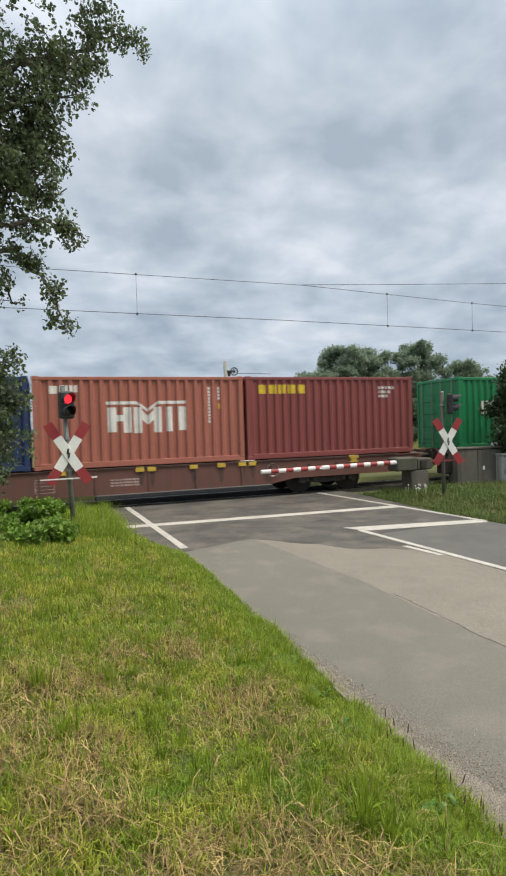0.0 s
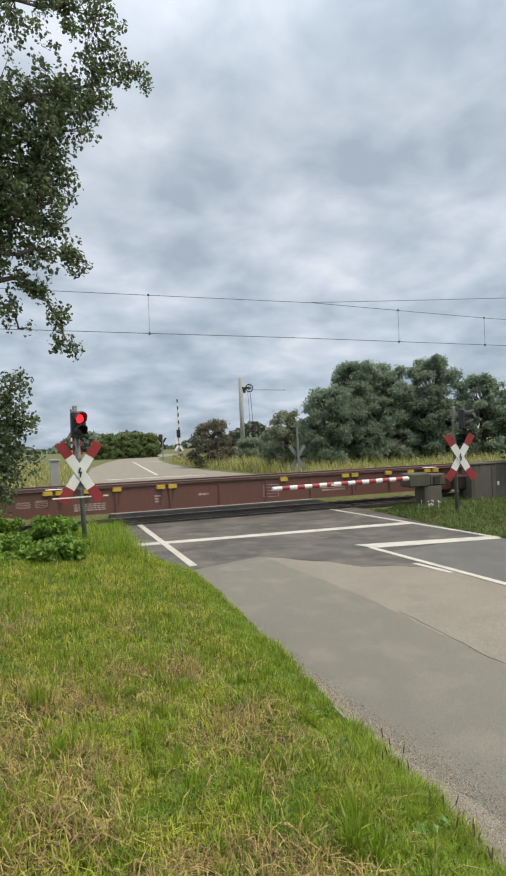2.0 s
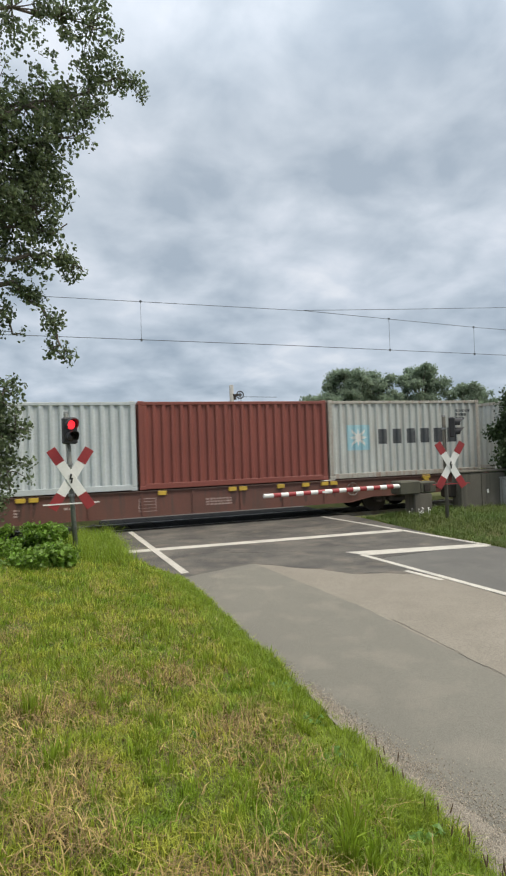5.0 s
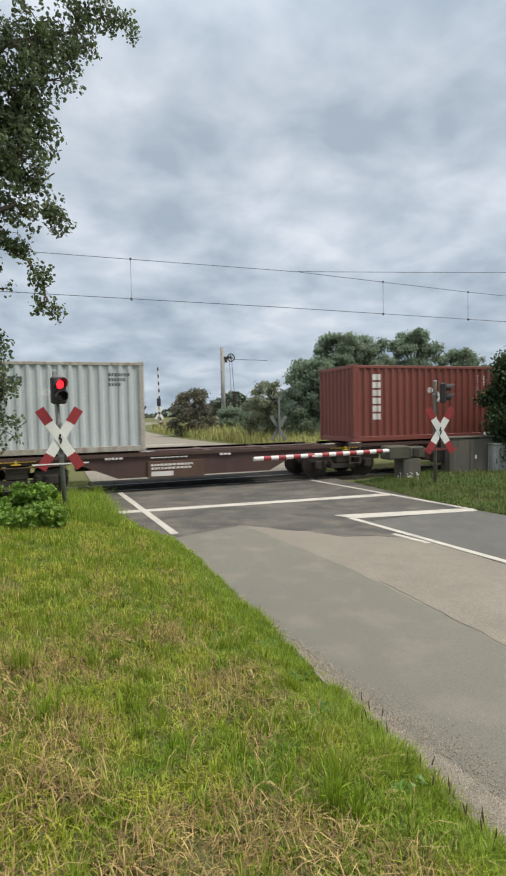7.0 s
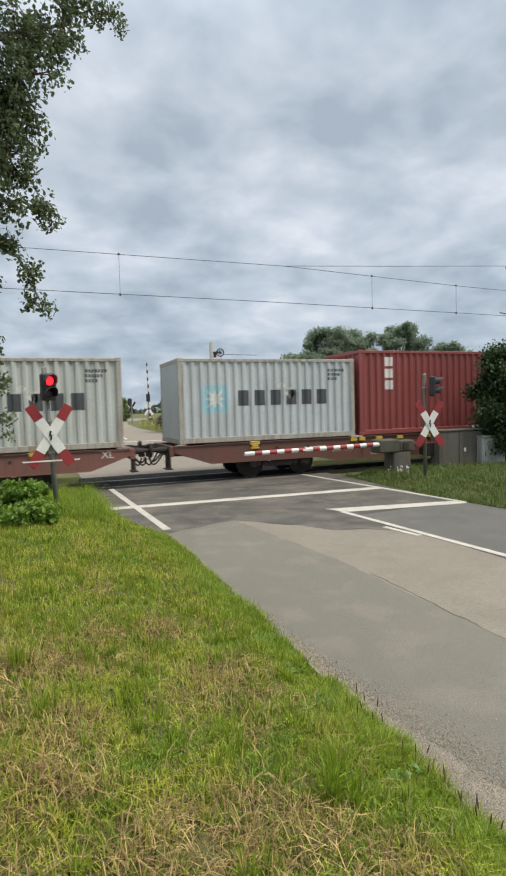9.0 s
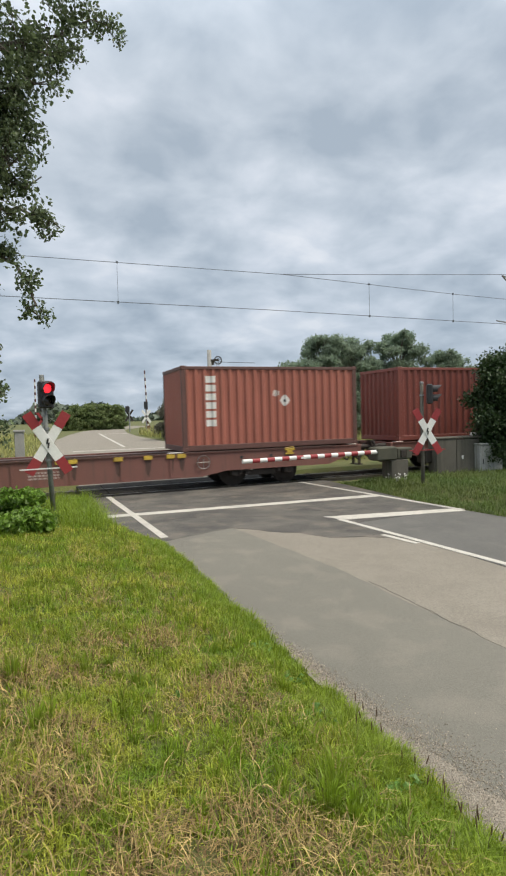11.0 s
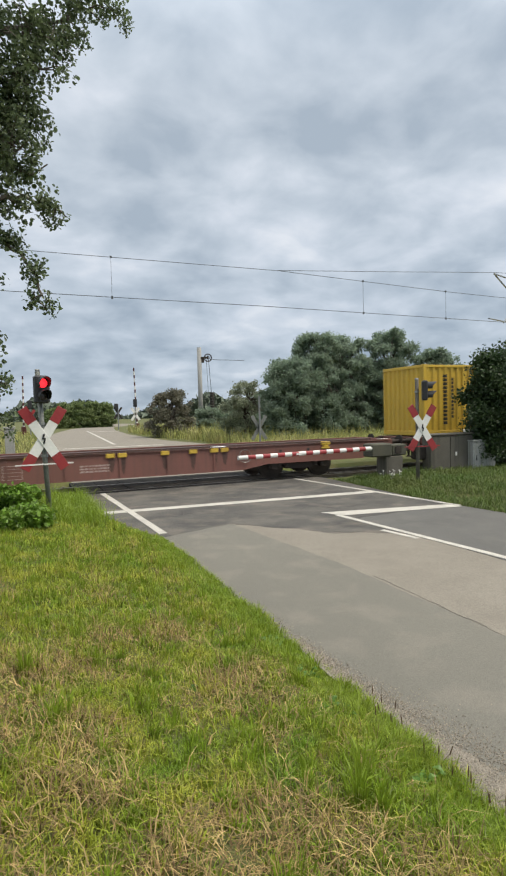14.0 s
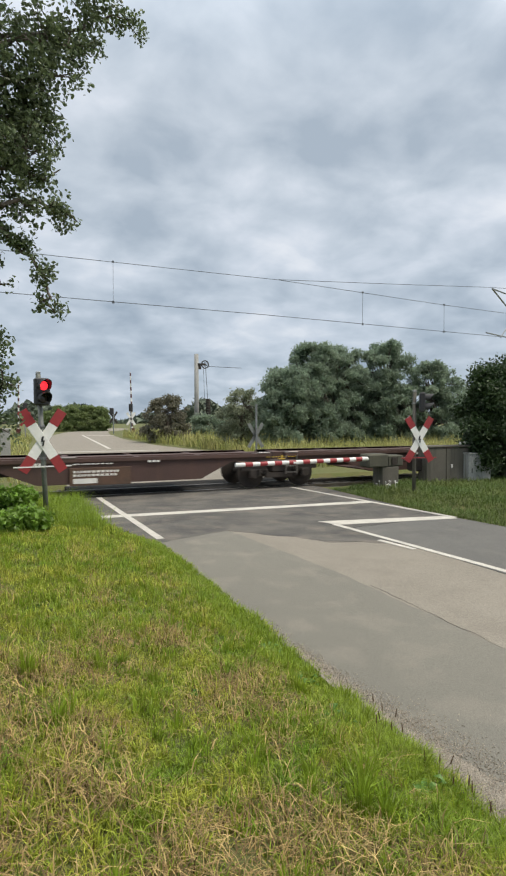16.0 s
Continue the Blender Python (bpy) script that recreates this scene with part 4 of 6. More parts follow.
def bogie(parent, x):
    fr = Mesh()
    for y in (0.10, 2.20):
        fr.prism([(x - 1.35, 0.72), (x - 1.2, 0.80), (x - 0.5, 0.72), (x - 0.4, 0.50), (x + 0.4, 0.50), (x + 0.5, 0.72), (x + 1.2, 0.80), (x + 1.35, 0.72), (x + 1.35, 0.60), (x + 0.75, 0.56), (x + 0.5, 0.34), (x - 0.5, 0.34), (x - 0.75, 0.56), (x - 1.35, 0.60)], y, y + 0.14, "y")
        for s in (-0.9, 0.9):
            fr.box(x + s - 0.17, x + s + 0.17, y - 0.03, y + 0.17, 0.34, 0.62, 0.03)
    fr.box(x - 0.3, x + 0.3, 0.1, 2.34, 0.5, 0.86, 0.04)
    b = part("bogie", fr, GRIME, parent, "grimy bogie frame")
    for s in (-0.9, 0.9):
        for k in (-0.12, 0.12):
            coil = Mesh()
            for i in range(5):
                coil.tube((x + s * 0.72 + k, 0.08, 0.40 + i * 0.045), (x + s * 0.72 + k, 0.08, 0.425 + i * 0.045), 0.075, sides=10)
            part("spring", coil, GRIME, b)
        ws = Mesh()
        for y in (0.43, 1.88):
            ws.tube((0, y, 0), (0, y + 0.13, 0), 0.46, 0.455, 28)
            ws.tube((0, y - 0.012, 0), (0, y, 0), 0.34, 0.40, 20)
        ws.tube((0, 0.12, 0), (0, 2.32, 0), 0.085, sides=12)
        ws.tube((0, 0.06, 0), (0, 0.13, 0), 0.12, 0.14, 12)
        for a in range(3):
            w = a * 2.1
            ws.tube((0.06 * math.cos(w), 0.052, 0.06 * math.sin(w)), (0.06 * math.cos(w), 0.066, 0.06 * math.sin(w)), 0.018, sides=6)
        w = part("wheelset", ws, GRIME, b, "steel wheelset with bright treads")
        w.location = (x + s, 0, 0.46)
        AXLES.append((w, x + s))
    return b


def tab(parent, x, big=False):
    if big:
        m = Mesh().box(x - 0.17, x + 0.17, -0.05, 0.02, 1.06, 1.17, 0.012).box(x - 0.10, x + 0.10, -0.045, 0.015, 0.98, 1.07, 0.012).box(x - 0.15, x + 0.15, -0.04, 0.01, 0.93, 0.985, 0.012)
        return part("load_lock", m, YELLOW_TAB, parent, "yellow load lock")
    m = Mesh().box(x - 0.125, x + 0.125, -0.055, 0.015, 1.0, 1.13, 0.014).box(x - 0.10, x - 0.02, -0.03, 0.0, 1.128, 1.155, 0.006).box(x + 0.02, x + 0.10, -0.03, 0.0, 1.128, 1.155, 0.006)
    return part("load_lock", m, YELLOW_TAB, parent, "yellow load lock")


def sign_panel(parent, x0, x1, z0, z1, rows, material=None, y=-0.004):
    """A stencilled field of unreadable writing, as bars."""
    h = (z1 - z0) / rows
    m = Mesh()
    for r in range(rows):
        x = x0
        k = r
        while x < x1 - 0.03:
            w = 0.05 + 0.05 * abs(math.sin(k * 12.9 + x0 * 7))
            m.box(x, min(x1, x + w), y - 0.002, y + 0.004, z0 + r * h, z0 + r * h + h * 0.6)
            x += w + 0.03
            k += 1
    return tagged(part("stencil_writing", m, material or MARK_WHITE, parent, "white stencilled marks"), kind="stuff")


def frame_panel(parent, x0, x1, z0, z1):
    m = Mesh()
    for a, b, c, d in ((x0, x1, z0, z0 + 0.015), (x0, x1, z1 - 0.015, z1), (x0, x0 + 0.015, z0, z1), (x1 - 0.015, x1, z0, z1)):
        m.box(a, b, -0.007, 0.003, c, d)
    for i in range(1, 4):
        m.box(x0, x1, -0.007, 0.003, z0 + (z1 - z0) * i / 4, z0 + (z1 - z0) * i / 4 + 0.01)
    return part("stencil_frame", m, MARK_FAINT, parent, "faded stencilled frame")


def long_wagon(paint, label):
    """Four-axle skeleton wagon for eighty feet of load; its middle is at x = 0."""
    w = thing("container_wagon", label, "railway wagon", "wagons of the train")
    side = [(-12.42, 1.10), (-12.42, 0.95), (-11.3, 0.56), (-7.7, 0.56), (-6.9, 0.42), (6.9, 0.42), (7.7, 0.56), (11.3, 0.56), (12.42, 0.95), (12.42, 1.10)]
    for y in (0.0, 2.34):
        sill = part("side_sill", Mesh().prism(side, y, y + 0.025), paint, w)
        fl = Mesh().box(-12.42, 12.42, y - 0.03 if y == 0 else y - 0.10, y + 0.12 if y == 0 else y + 0.055, 1.10, 1.13)
        part("top_flange", fl, paint, sill)
        lf = Mesh()
        for (xa, za), (xb, zb) in zip(side[1:9], side[2:10]):
            if xb > xa:
                lf.hexa([(xa, y - 0.02, za - 0.02), (xb, y - 0.02, zb - 0.02), (xb, y + 0.05, zb - 0.02), (xa, y + 0.05, za - 0.02), (xa, y - 0.02, za), (xb, y - 0.02, zb), (xb, y + 0.05, zb), (xa, y + 0.05, za)])
        part("bottom_flange", lf, paint, sill)
        if y == 0:
            for x in (-5.9, -4.45, -2.9, -1.4, 0.1, 1.6, 3.1, 4.5, 5.95):
                part("stiffener", Mesh().prism([(x - 0.03, 1.09), (x + 0.03, 1.09), (x + 0.03, 0.45), (x - 0.03, 0.45)], -0.028, 0.0), paint, sill)
    deck = Mesh()
    deck.box(-12.3, 12.3, 0.98, 1.02, 0.75, 1.12).box(-12.3, 12.3, 1.42, 1.46, 0.75, 1.12).box(-12.3, 12.3, 0.98, 1.46, 1.12, 1.135)
    part("centre_sill", deck, WAGON_DARK, w)
    for i in range(13):
        x = -12.0 + 2.0 * i
        part("cross_beam", Mesh().box(x - 0.08, x + 0.08, 0.03, 2.34, 0.92, 1.09), paint, w)
    br = Mesh()
    for i in range(6):
        x = -11.9 + 4 * i
        for a, b in (((x, 0.05), (x + 2, 1.2)), ((x + 2, 1.2), (x + 4, 0.05)), ((x, 2.38), (x + 2, 1.24)), ((x + 2, 1.24), (x + 4, 2.38))):
            br.tube((a[0], a[1], 1.06), (b[0], b[1], 1.06), 0.035, sides=6)
    part("deck_bracing", br, paint, w)
    for s in (-1, 1):
        part("end_beam", Mesh().box(min(s * 12.42, s * 12.56), max(s * 12.42, s * 12.56), 0.02, 2.42, 0.82, 1.14, 0.012), paint, w)
        for y in (0.345, 2.095):
            buffer(w, s * 12.56, y, s)
        coupling(w, s * 12.56, s)
        bogie(w, s * 8.95)
        tab(w, s * 9.85, True)
        for x in (2.83, 3.17, 4.42, 5.28, 5.95, 6.28):
            tab(w, s * x)
        part("corner_lock", Mesh().box(s * 12.2 - 0.16, s * 12.2 + 0.16, -0.02, 0.2, 1.13, 1.168, 0.01), STEEL, w)
        part("corner_lock", Mesh().box(s * 6.12 - 0.22, s * 6.12 + 0.22, -0.025, 0.18, 1.13, 1.168, 0.01), MARK_WHITE, w, "white-edged container lock")
    tab(w, 0.68)
    part("cable_rail", Mesh().path([(-11.5, -0.04, 1.145), (-7, -0.05, 1.15), (0, -0.045, 1.14), (7, -0.05, 1.15), (11.5, -0.04, 1.145)], 0.012, sides=5), WAGON_DARK, w)
    ring = Mesh()
    for i in range(20):
        a, b = i * math.pi / 10, (i + 1) * math.pi / 10
        ring.tube((6.95 + 0.2 * math.cos(a), -0.06, 0.84 + 0.2 * math.sin(a)), (6.95 + 0.2 * math.cos(b), -0.06, 0.84 + 0.2 * math.sin(b)), 0.014, sides=5, caps=False)
    ring.tube((6.75, -0.06, 0.84), (7.15, -0.06, 0.84), 0.01, sides=5).tube((6.95, -0.06, 0.64), (6.95, -0.06, 1.04), 0.01, sides=5)
    part("hand_wheel", ring, STEEL, w, "thin brake hand wheel")
    # dark streaks under the load locks: their shade, painted onto the sill
    for s in (-1, 1):
        for x, wd, dp in ((2.87, 0.22, 0.42), (3.2, 0.16, 0.5), (4.42, 0.2, 0.45), (5.28, 0.2, 0.5), (5.98, 0.16, 0.48), (6.3, 0.2, 0.4), (9.8, 0.26, 0.3)):
            a = Mesh().prism([(s * x - wd / 2, 0.985), (s * x + wd / 2, 0.985), (s * x + wd * 0.32, 0.99 - dp * 0.6), (s * x + wd * 0.05, 0.99 - dp), (s * x - wd * 0.3, 0.99 - dp * 0.75)], -0.003, 0.001)
            part("grime_streak", a, LOCK_SHADE, w, "dark streak painted as shade below a load lock")
    sign_panel(w, -3.35, -3.2, 0.62, 0.86, 3, MARK_FAINT); sign_panel(w, -2.05, -1.75, 0.74, 0.84, 1, MARK_FAINT)
    frame_panel(w, 0.0, 0.5, 0.55, 0.93); sign_panel(w, 2.0, 2.8, 0.62, 0.86, 3, MARK_FAINT)
    sign_panel(w, -5.6, -4.7, 0.52, 0.74, 4, MARK_FAINT); sign_panel(w, -8.1, -7.3, 0.86, 0.94, 1); frame_panel(w, -7.1, -6.75, 0.7, 0.86); frame_panel(w, -6.6, -6.3, 0.7, 0.88)
    for x in (-9.1, -8.0, 8.2, 9.2):
        part("lashing_eye", Mesh().tube((x, -0.012, 0.93), (x, 0.0, 0.93), 0.05, sides=12), BLACK_PAINT, w)
    return w


def twin_wagon(paint, label):
    """Six-axle articulated wagon; the load begins at x = 0 and runs to x = -25.2."""
    w = thing("articulated_wagon", label, "railway wagon", "wagons of the train")
    for h, (a, b) in enumerate(((0.1, -12.35), (-12.85, -25.3))):
        p1, p2, p3, p4 = ((-4.05, -5.05, -8.95, -10.5), (-14.2, -15.2, -19.9, -21.1))[h]
        out = [(a, 1.12), (a, 0.92), (p1, 0.90), (p2, 0.40), (p3, 0.40), (p4, 0.90), (b, 0.92), (b, 1.12)]
        for y in (0.06, 2.34):
            sill = part("side_sill", Mesh().prism(out, y, y + 0.04), paint, w)
            part("top_flange", Mesh().box(b, a, y - 0.07 if y < 1 else y, y + 0.04 if y < 1 else y + 0.1, 1.02, 1.125), paint, sill)
        part("floor_tray", Mesh().box(p3, p2, 0.1, 2.34, 0.40, 0.44), paint, w)
        part("centre_sill", Mesh().box(b, a, 0.95, 1.5, 0.82, 1.11), paint, w)
        for i in range(7):
            x = a - 0.3 - i * 1.95
            part("cross_beam", Mesh().box(x - 0.09, x + 0.09, 0.1, 2.34, 0.94, 1.10), paint, w)
        for x in (a - 0.25, a - 6.2, b + 0.25):
            part("corner_lock", Mesh().box(x - 0.2, x + 0.2, -0.02, 0.2, 1.125, 1.168, 0.01), STEEL, w, "steel container lock")
        sign_panel(w, a - 6.1, a - 5.0, 0.95, 1.0, 1)
        for x, ww in ((a - 4.0, 0.35), (a - 7.4, 0.5)):
            sign_panel(w, x, x + ww, 0.96, 1.06, 1, MARK_WHITE, -0.012)
    box_m = Mesh().box(-19.05, -17.35, 0.0, 0.06, 0.36, 0.86, 0.01)
    pl = part("placard", box_m, RUST, w, "rusty lettered placard")
    sign_panel(pl, -18.95, -17.7, 0.62, 0.82, 2); part("placard_field", Mesh().box(-18.95, -18.3, -0.008, 0.0, 0.42, 0.56), MARK_WHITE, pl)
    for x, s in ((0.1, 1), (-25.3, -1)):
        part("end_beam", Mesh().box(min(x, x + s * 0.14), max(x, x + s * 0.14), 0.02, 2.42, 0.86, 1.14, 0.012), paint, w)
        for y in (0.345, 2.095):
            buffer(w, x + s * 0.14, y, s)
        coupling(w, x + s * 0.14, s)
    for x in (-2.3, -12.5, -22.6):
        bogie(w, x)
        sign_panel(w, x - 0.55, x + 0.5, 1.0, 1.03, 1, MARK_YELLOW, -0.014); part("yellow_anchor", Mesh().box(x - 0.12, x + 0.12, -0.03, -0.012, 0.92, 0.96, 0.005).box(x - 0.03, x + 0.03, -0.03, -0.012, 0.955, 1.06, 0.005), YELLOW_TAB, w, "small yellow mark")
    # brake pipe, tanks and rigging hung under the frames
    for a, b in ((-3.9, -0.4), (-14.0, -10.6), (-24.9, -21.2)):
        part("brake_pipe", Mesh().path([(a, 0.03, 0.88), (a + 0.7, 0.02, 0.84), (b - 0.6, 0.02, 0.85), (b, 0.03, 0.89)], 0.022, sides=6), RUST, w)
    for x in (-9.6, -20.6, -4.6):
        part("air_tank", Mesh().tube((x - 0.42, 1.25, 0.72), (x + 0.42, 1.25, 0.72), 0.16, sides=14), GRIME, w)
    lad = Mesh()
    for x in (-12.35, -11.95):
        lad.box(x - 0.02, x + 0.02, -0.03, 0.01, 0.45, 1.05)
    for z in (0.5, 0.7, 0.9):
        lad.box(-12.35, -11.95, -0.03, 0.01, z - 0.015, z + 0.015)
    part("step_ladder", lad, STEEL, w)
    return w


def wagons():
    a = long_wagon(WAGON, "brown steel skeleton wagon with yellow load locks")
    b = long_wagon(WAGON_PINK, "faded pinkish-brown steel skeleton wagon with yellow load locks")
    t = twin_wagon(WAGON_DARK, "dark brown articulated skeleton wagon with deep belly")
    MOVING.append((a, 0.0, 0)); MOVING.append((b, -158.55, 0)); MOVING.append((t, -40.1, 0))
    for u in (26.45, -26.1, -79.1, -132.4):
        MOVING.append((copy_thing(a, pose(u, 0, 0)), u, 0))
    for u in (-184.85, -211.0, -237.2):
        MOVING.append((copy_thing(b, pose(u, 0, 0)), u, 0))
    for u in (-93.2, -251.2):
        MOVING.append((copy_thing(t, pose(u, 0, 0)), u, 0))
    words(b, "XL", 11.6, 0.90, 0.3, MARK_WHITE, "white lettering").location.y = -0.004


wagons()

# ---------------------------------------------------------------- crossing equipment
def flat_bar(length, width, thick, z=0.0):
    return Mesh().box(-length / 2, length / 2, -thick, 0, z - width / 2, z + width / 2, 0.004)


def signal(x, y, ground, cross_z, lamp_z, top_z, turn, head_turn, lit, label, head_dx=0.0, post_paint=None, cross_dx=0.0, lean=0.0, bar=None):
    s = thing("crossing_signal", label, "level crossing signal", "signals at the crossing", (x, y, ground), turn)
    g = ground
    at = lambda z: lean * (z - cross_z + g)
    part("post", Mesh().tube((at(-0.5), 0.06, -0.5), (at(top_z - g), 0.06, top_z - g), 0.05, sides=14), post_paint or GALV, s, smooth=True)
    part("post_cap", Mesh().box(at(top_z - g) - 0.045, at(top_z - g) + 0.045, 0.02, 0.10, top_z - g - 0.02, top_z - g + 0.05, 0.01), GALV, s)
    ang = radians(57.5)
    for k, w in enumerate((ang, math.pi - ang)):
        arm = new("cross_arm", flat_bar(1.44, 0.195, 0.012).data("cross_arm"))
        arm.data.materials.append(WHITE_PAINT)
        arm.parent = s
        arm.matrix_basis = Matrix.Translation((cross_dx, -0.02 - 0.016 * k, cross_z - g)) @ Matrix.Rotation(-w, 4, "Y")
        arm["label"] = "white arm with red ends"
        for e in (-1, 1):
            m = Mesh().box(min(e * 0.39, e * 0.724), max(e * 0.39, e * 0.724), -0.0165, 0.003, -0.1, 0.1, 0.004)
            part("red_end", m, RED_PAINT, arm)
    bolt = Mesh()
    pts = [(-0.02, 0.13), (0.03, 0.13), (0.005, 0.02), (0.045, 0.02), (0.02, -0.13), (-0.02, -0.13), (0.0, -0.02), (-0.045, -0.02)]
    part("flash_sign", bolt.prism([(cross_dx + p * 0.8, cross_z - g + q * 0.75) for p, q in pts], -0.062, -0.054), BLACK_PAINT, s, "small black lightning sign")
    part("brace_bar", Mesh().box(cross_dx - 0.56, cross_dx + 0.56, -0.045, -0.02, cross_z - g - 0.53, cross_z - g - 0.505), bar or WHITE_PAINT, s, "thin brace bar")
    for z in (cross_z - g + 0.3, cross_z - g - 0.35, lamp_z - g - 0.15):
        part("clamp", Mesh().tube((at(z), 0.06, z - 0.025), (at(z), 0.06, z + 0.025), 0.068, sides=12), GALV, s)
    # head: back plate, two lenses with hoods
    h = new("signal_head", Mesh().box(-0.15, 0.15, -0.10, 0.05, -0.40, 0.155, 0.03).data("signal_head"))
    h.data.materials.append(BLACK_PAINT)
    h.parent = s
    h.matrix_basis = pose(head_dx, -0.03, lamp_z - g, 0, 0, head_turn)
    h["label"] = "black two-lamp signal head"
    for z, on in ((0.0, lit), (-0.255, False)):
        lens = Mesh()
        for r0, r1, y0, y1 in ((0.095, 0.075, -0.103, -0.118), (0.075, 0.02, -0.118, -0.127)):
            lens.tube((0, y0, z), (0, y1, z), r0, r1, 20)
        part("lit_lens" if on else "dark_lens", lens, LENS_RED if on else LENS_OFF, h, "glowing red lens" if on else "unlit dark lens")
        hood = Mesh()
        for i in range(14):
            a0, a1 = math.radians(-35 + i * 250 / 14), math.radians(-35 + (i + 1) * 250 / 14)
            c0, s0, c1, s1 = math.cos(a0), math.sin(a0), math.cos(a1), math.sin(a1)
            r, q = 0.12, 0.112
            f = 0.26
            hood.hexa([(r * c0, -0.09, z + r * s0), (r * c1, -0.09, z + r * s1), (q * c1, -0.09, z + q * s1), (q * c0, -0.09, z + q * s0),
                       (r * c0, -0.09 - f * (0.55 + 0.45 * max(0, s0)), z + r * s0), (r * c1, -0.09 - f * (0.55 + 0.45 * max(0, s1)), z + r * s1),
                       (q * c1, -0.09 - f * (0.55 + 0.45 * max(0, s1)), z + q * s1), (q * c0, -0.09 - f * (0.55 + 0.45 * max(0, s0)), z + q * s0)])
        part("hood", hood, BLACK_PAINT, h)
    return s


signal(0.74, -4.2, 0.35, 1.775, 2.89, 3.13, 4, 14, True, "level crossing signal showing red, with a red and white cross", -0.012, mat("weathered_post", (0.20, 0.21, 0.195), (0.13, 0.14, 0.125), 4, 0.6, 0.3, dirt=(0.09, 0.10, 0.07), dirt_amount=0.6), lean=-0.044)
signal(10.62, -3.6, 0.12, 1.64, 2.80, 2.98, -6, 62, False, "unlit level crossing signal turned aside, with a red and white cross", 0.16, CONCRETE, 0.10, 0.0, RED_PAINT)


def barrier():
    b = thing("crossing_barrier", "lowered half barrier with red and white boom", "barrier", "", (10.0, -1.75, 0))
    z = 0.985
    olive = mat("drive_green", (0.085, 0.083, 0.058), (0.06, 0.06, 0.045), 2, 0.8, dirt=(0.05, 0.05, 0.04), dirt_amount=0.6)
    part("pedestal", Mesh().box(0.66, 1.30, -0.26, 0.26, -0.15, 0.74, 0.03), CONCRETE, b, "dark weathered drive housing")
    part("drive_head", Mesh().box(0.13, 0.88, -0.30, 0.22, 0.73, 1.14, 0.04), olive, b, "mossy drive head")
    part("drive_cover", Mesh().box(0.884, 1.45, -0.26, 0.18, 0.745, 1.09, 0.03), olive, b)
    part("hinge_plate", Mesh().box(1.0, 1.22, -0.285, -0.26, 0.80, 1.03, 0.02), GRIME, b)
    boom = part("boom", Mesh().tube((0.16, -0.22, z + 0.02), (-4.18, -0.22, z - 0.03), 0.066, 0.060, 14), WHITE_PAINT, b, "white boom with red bands")
    x = -3.9
    while x < 0.0:
        za = z + 0.02 - 0.05 * (0.16 - x) / 4.34
        part("red_band", Mesh().tube((x, -0.22, za), (x + 0.225, -0.22, za + 0.0025), 0.0685 - 0.006 * (0.16 - x) / 4.34, sides=14), RED_PAINT, boom)
        x += 0.45
    part("reflector", Mesh().box(-2.42, -2.24, -0.295, -0.278, 0.945, 1.0), WHITE_PAINT, boom)
    part("counter_arm", Mesh().box(1.45, 2.3, -0.1, 0.1, 0.86, 1.0, 0.02).box(1.95, 2.45, -0.22, 0.22, 0.55, 0.98, 0.04), GRIME, b, "dark counterweight arm")


barrier()


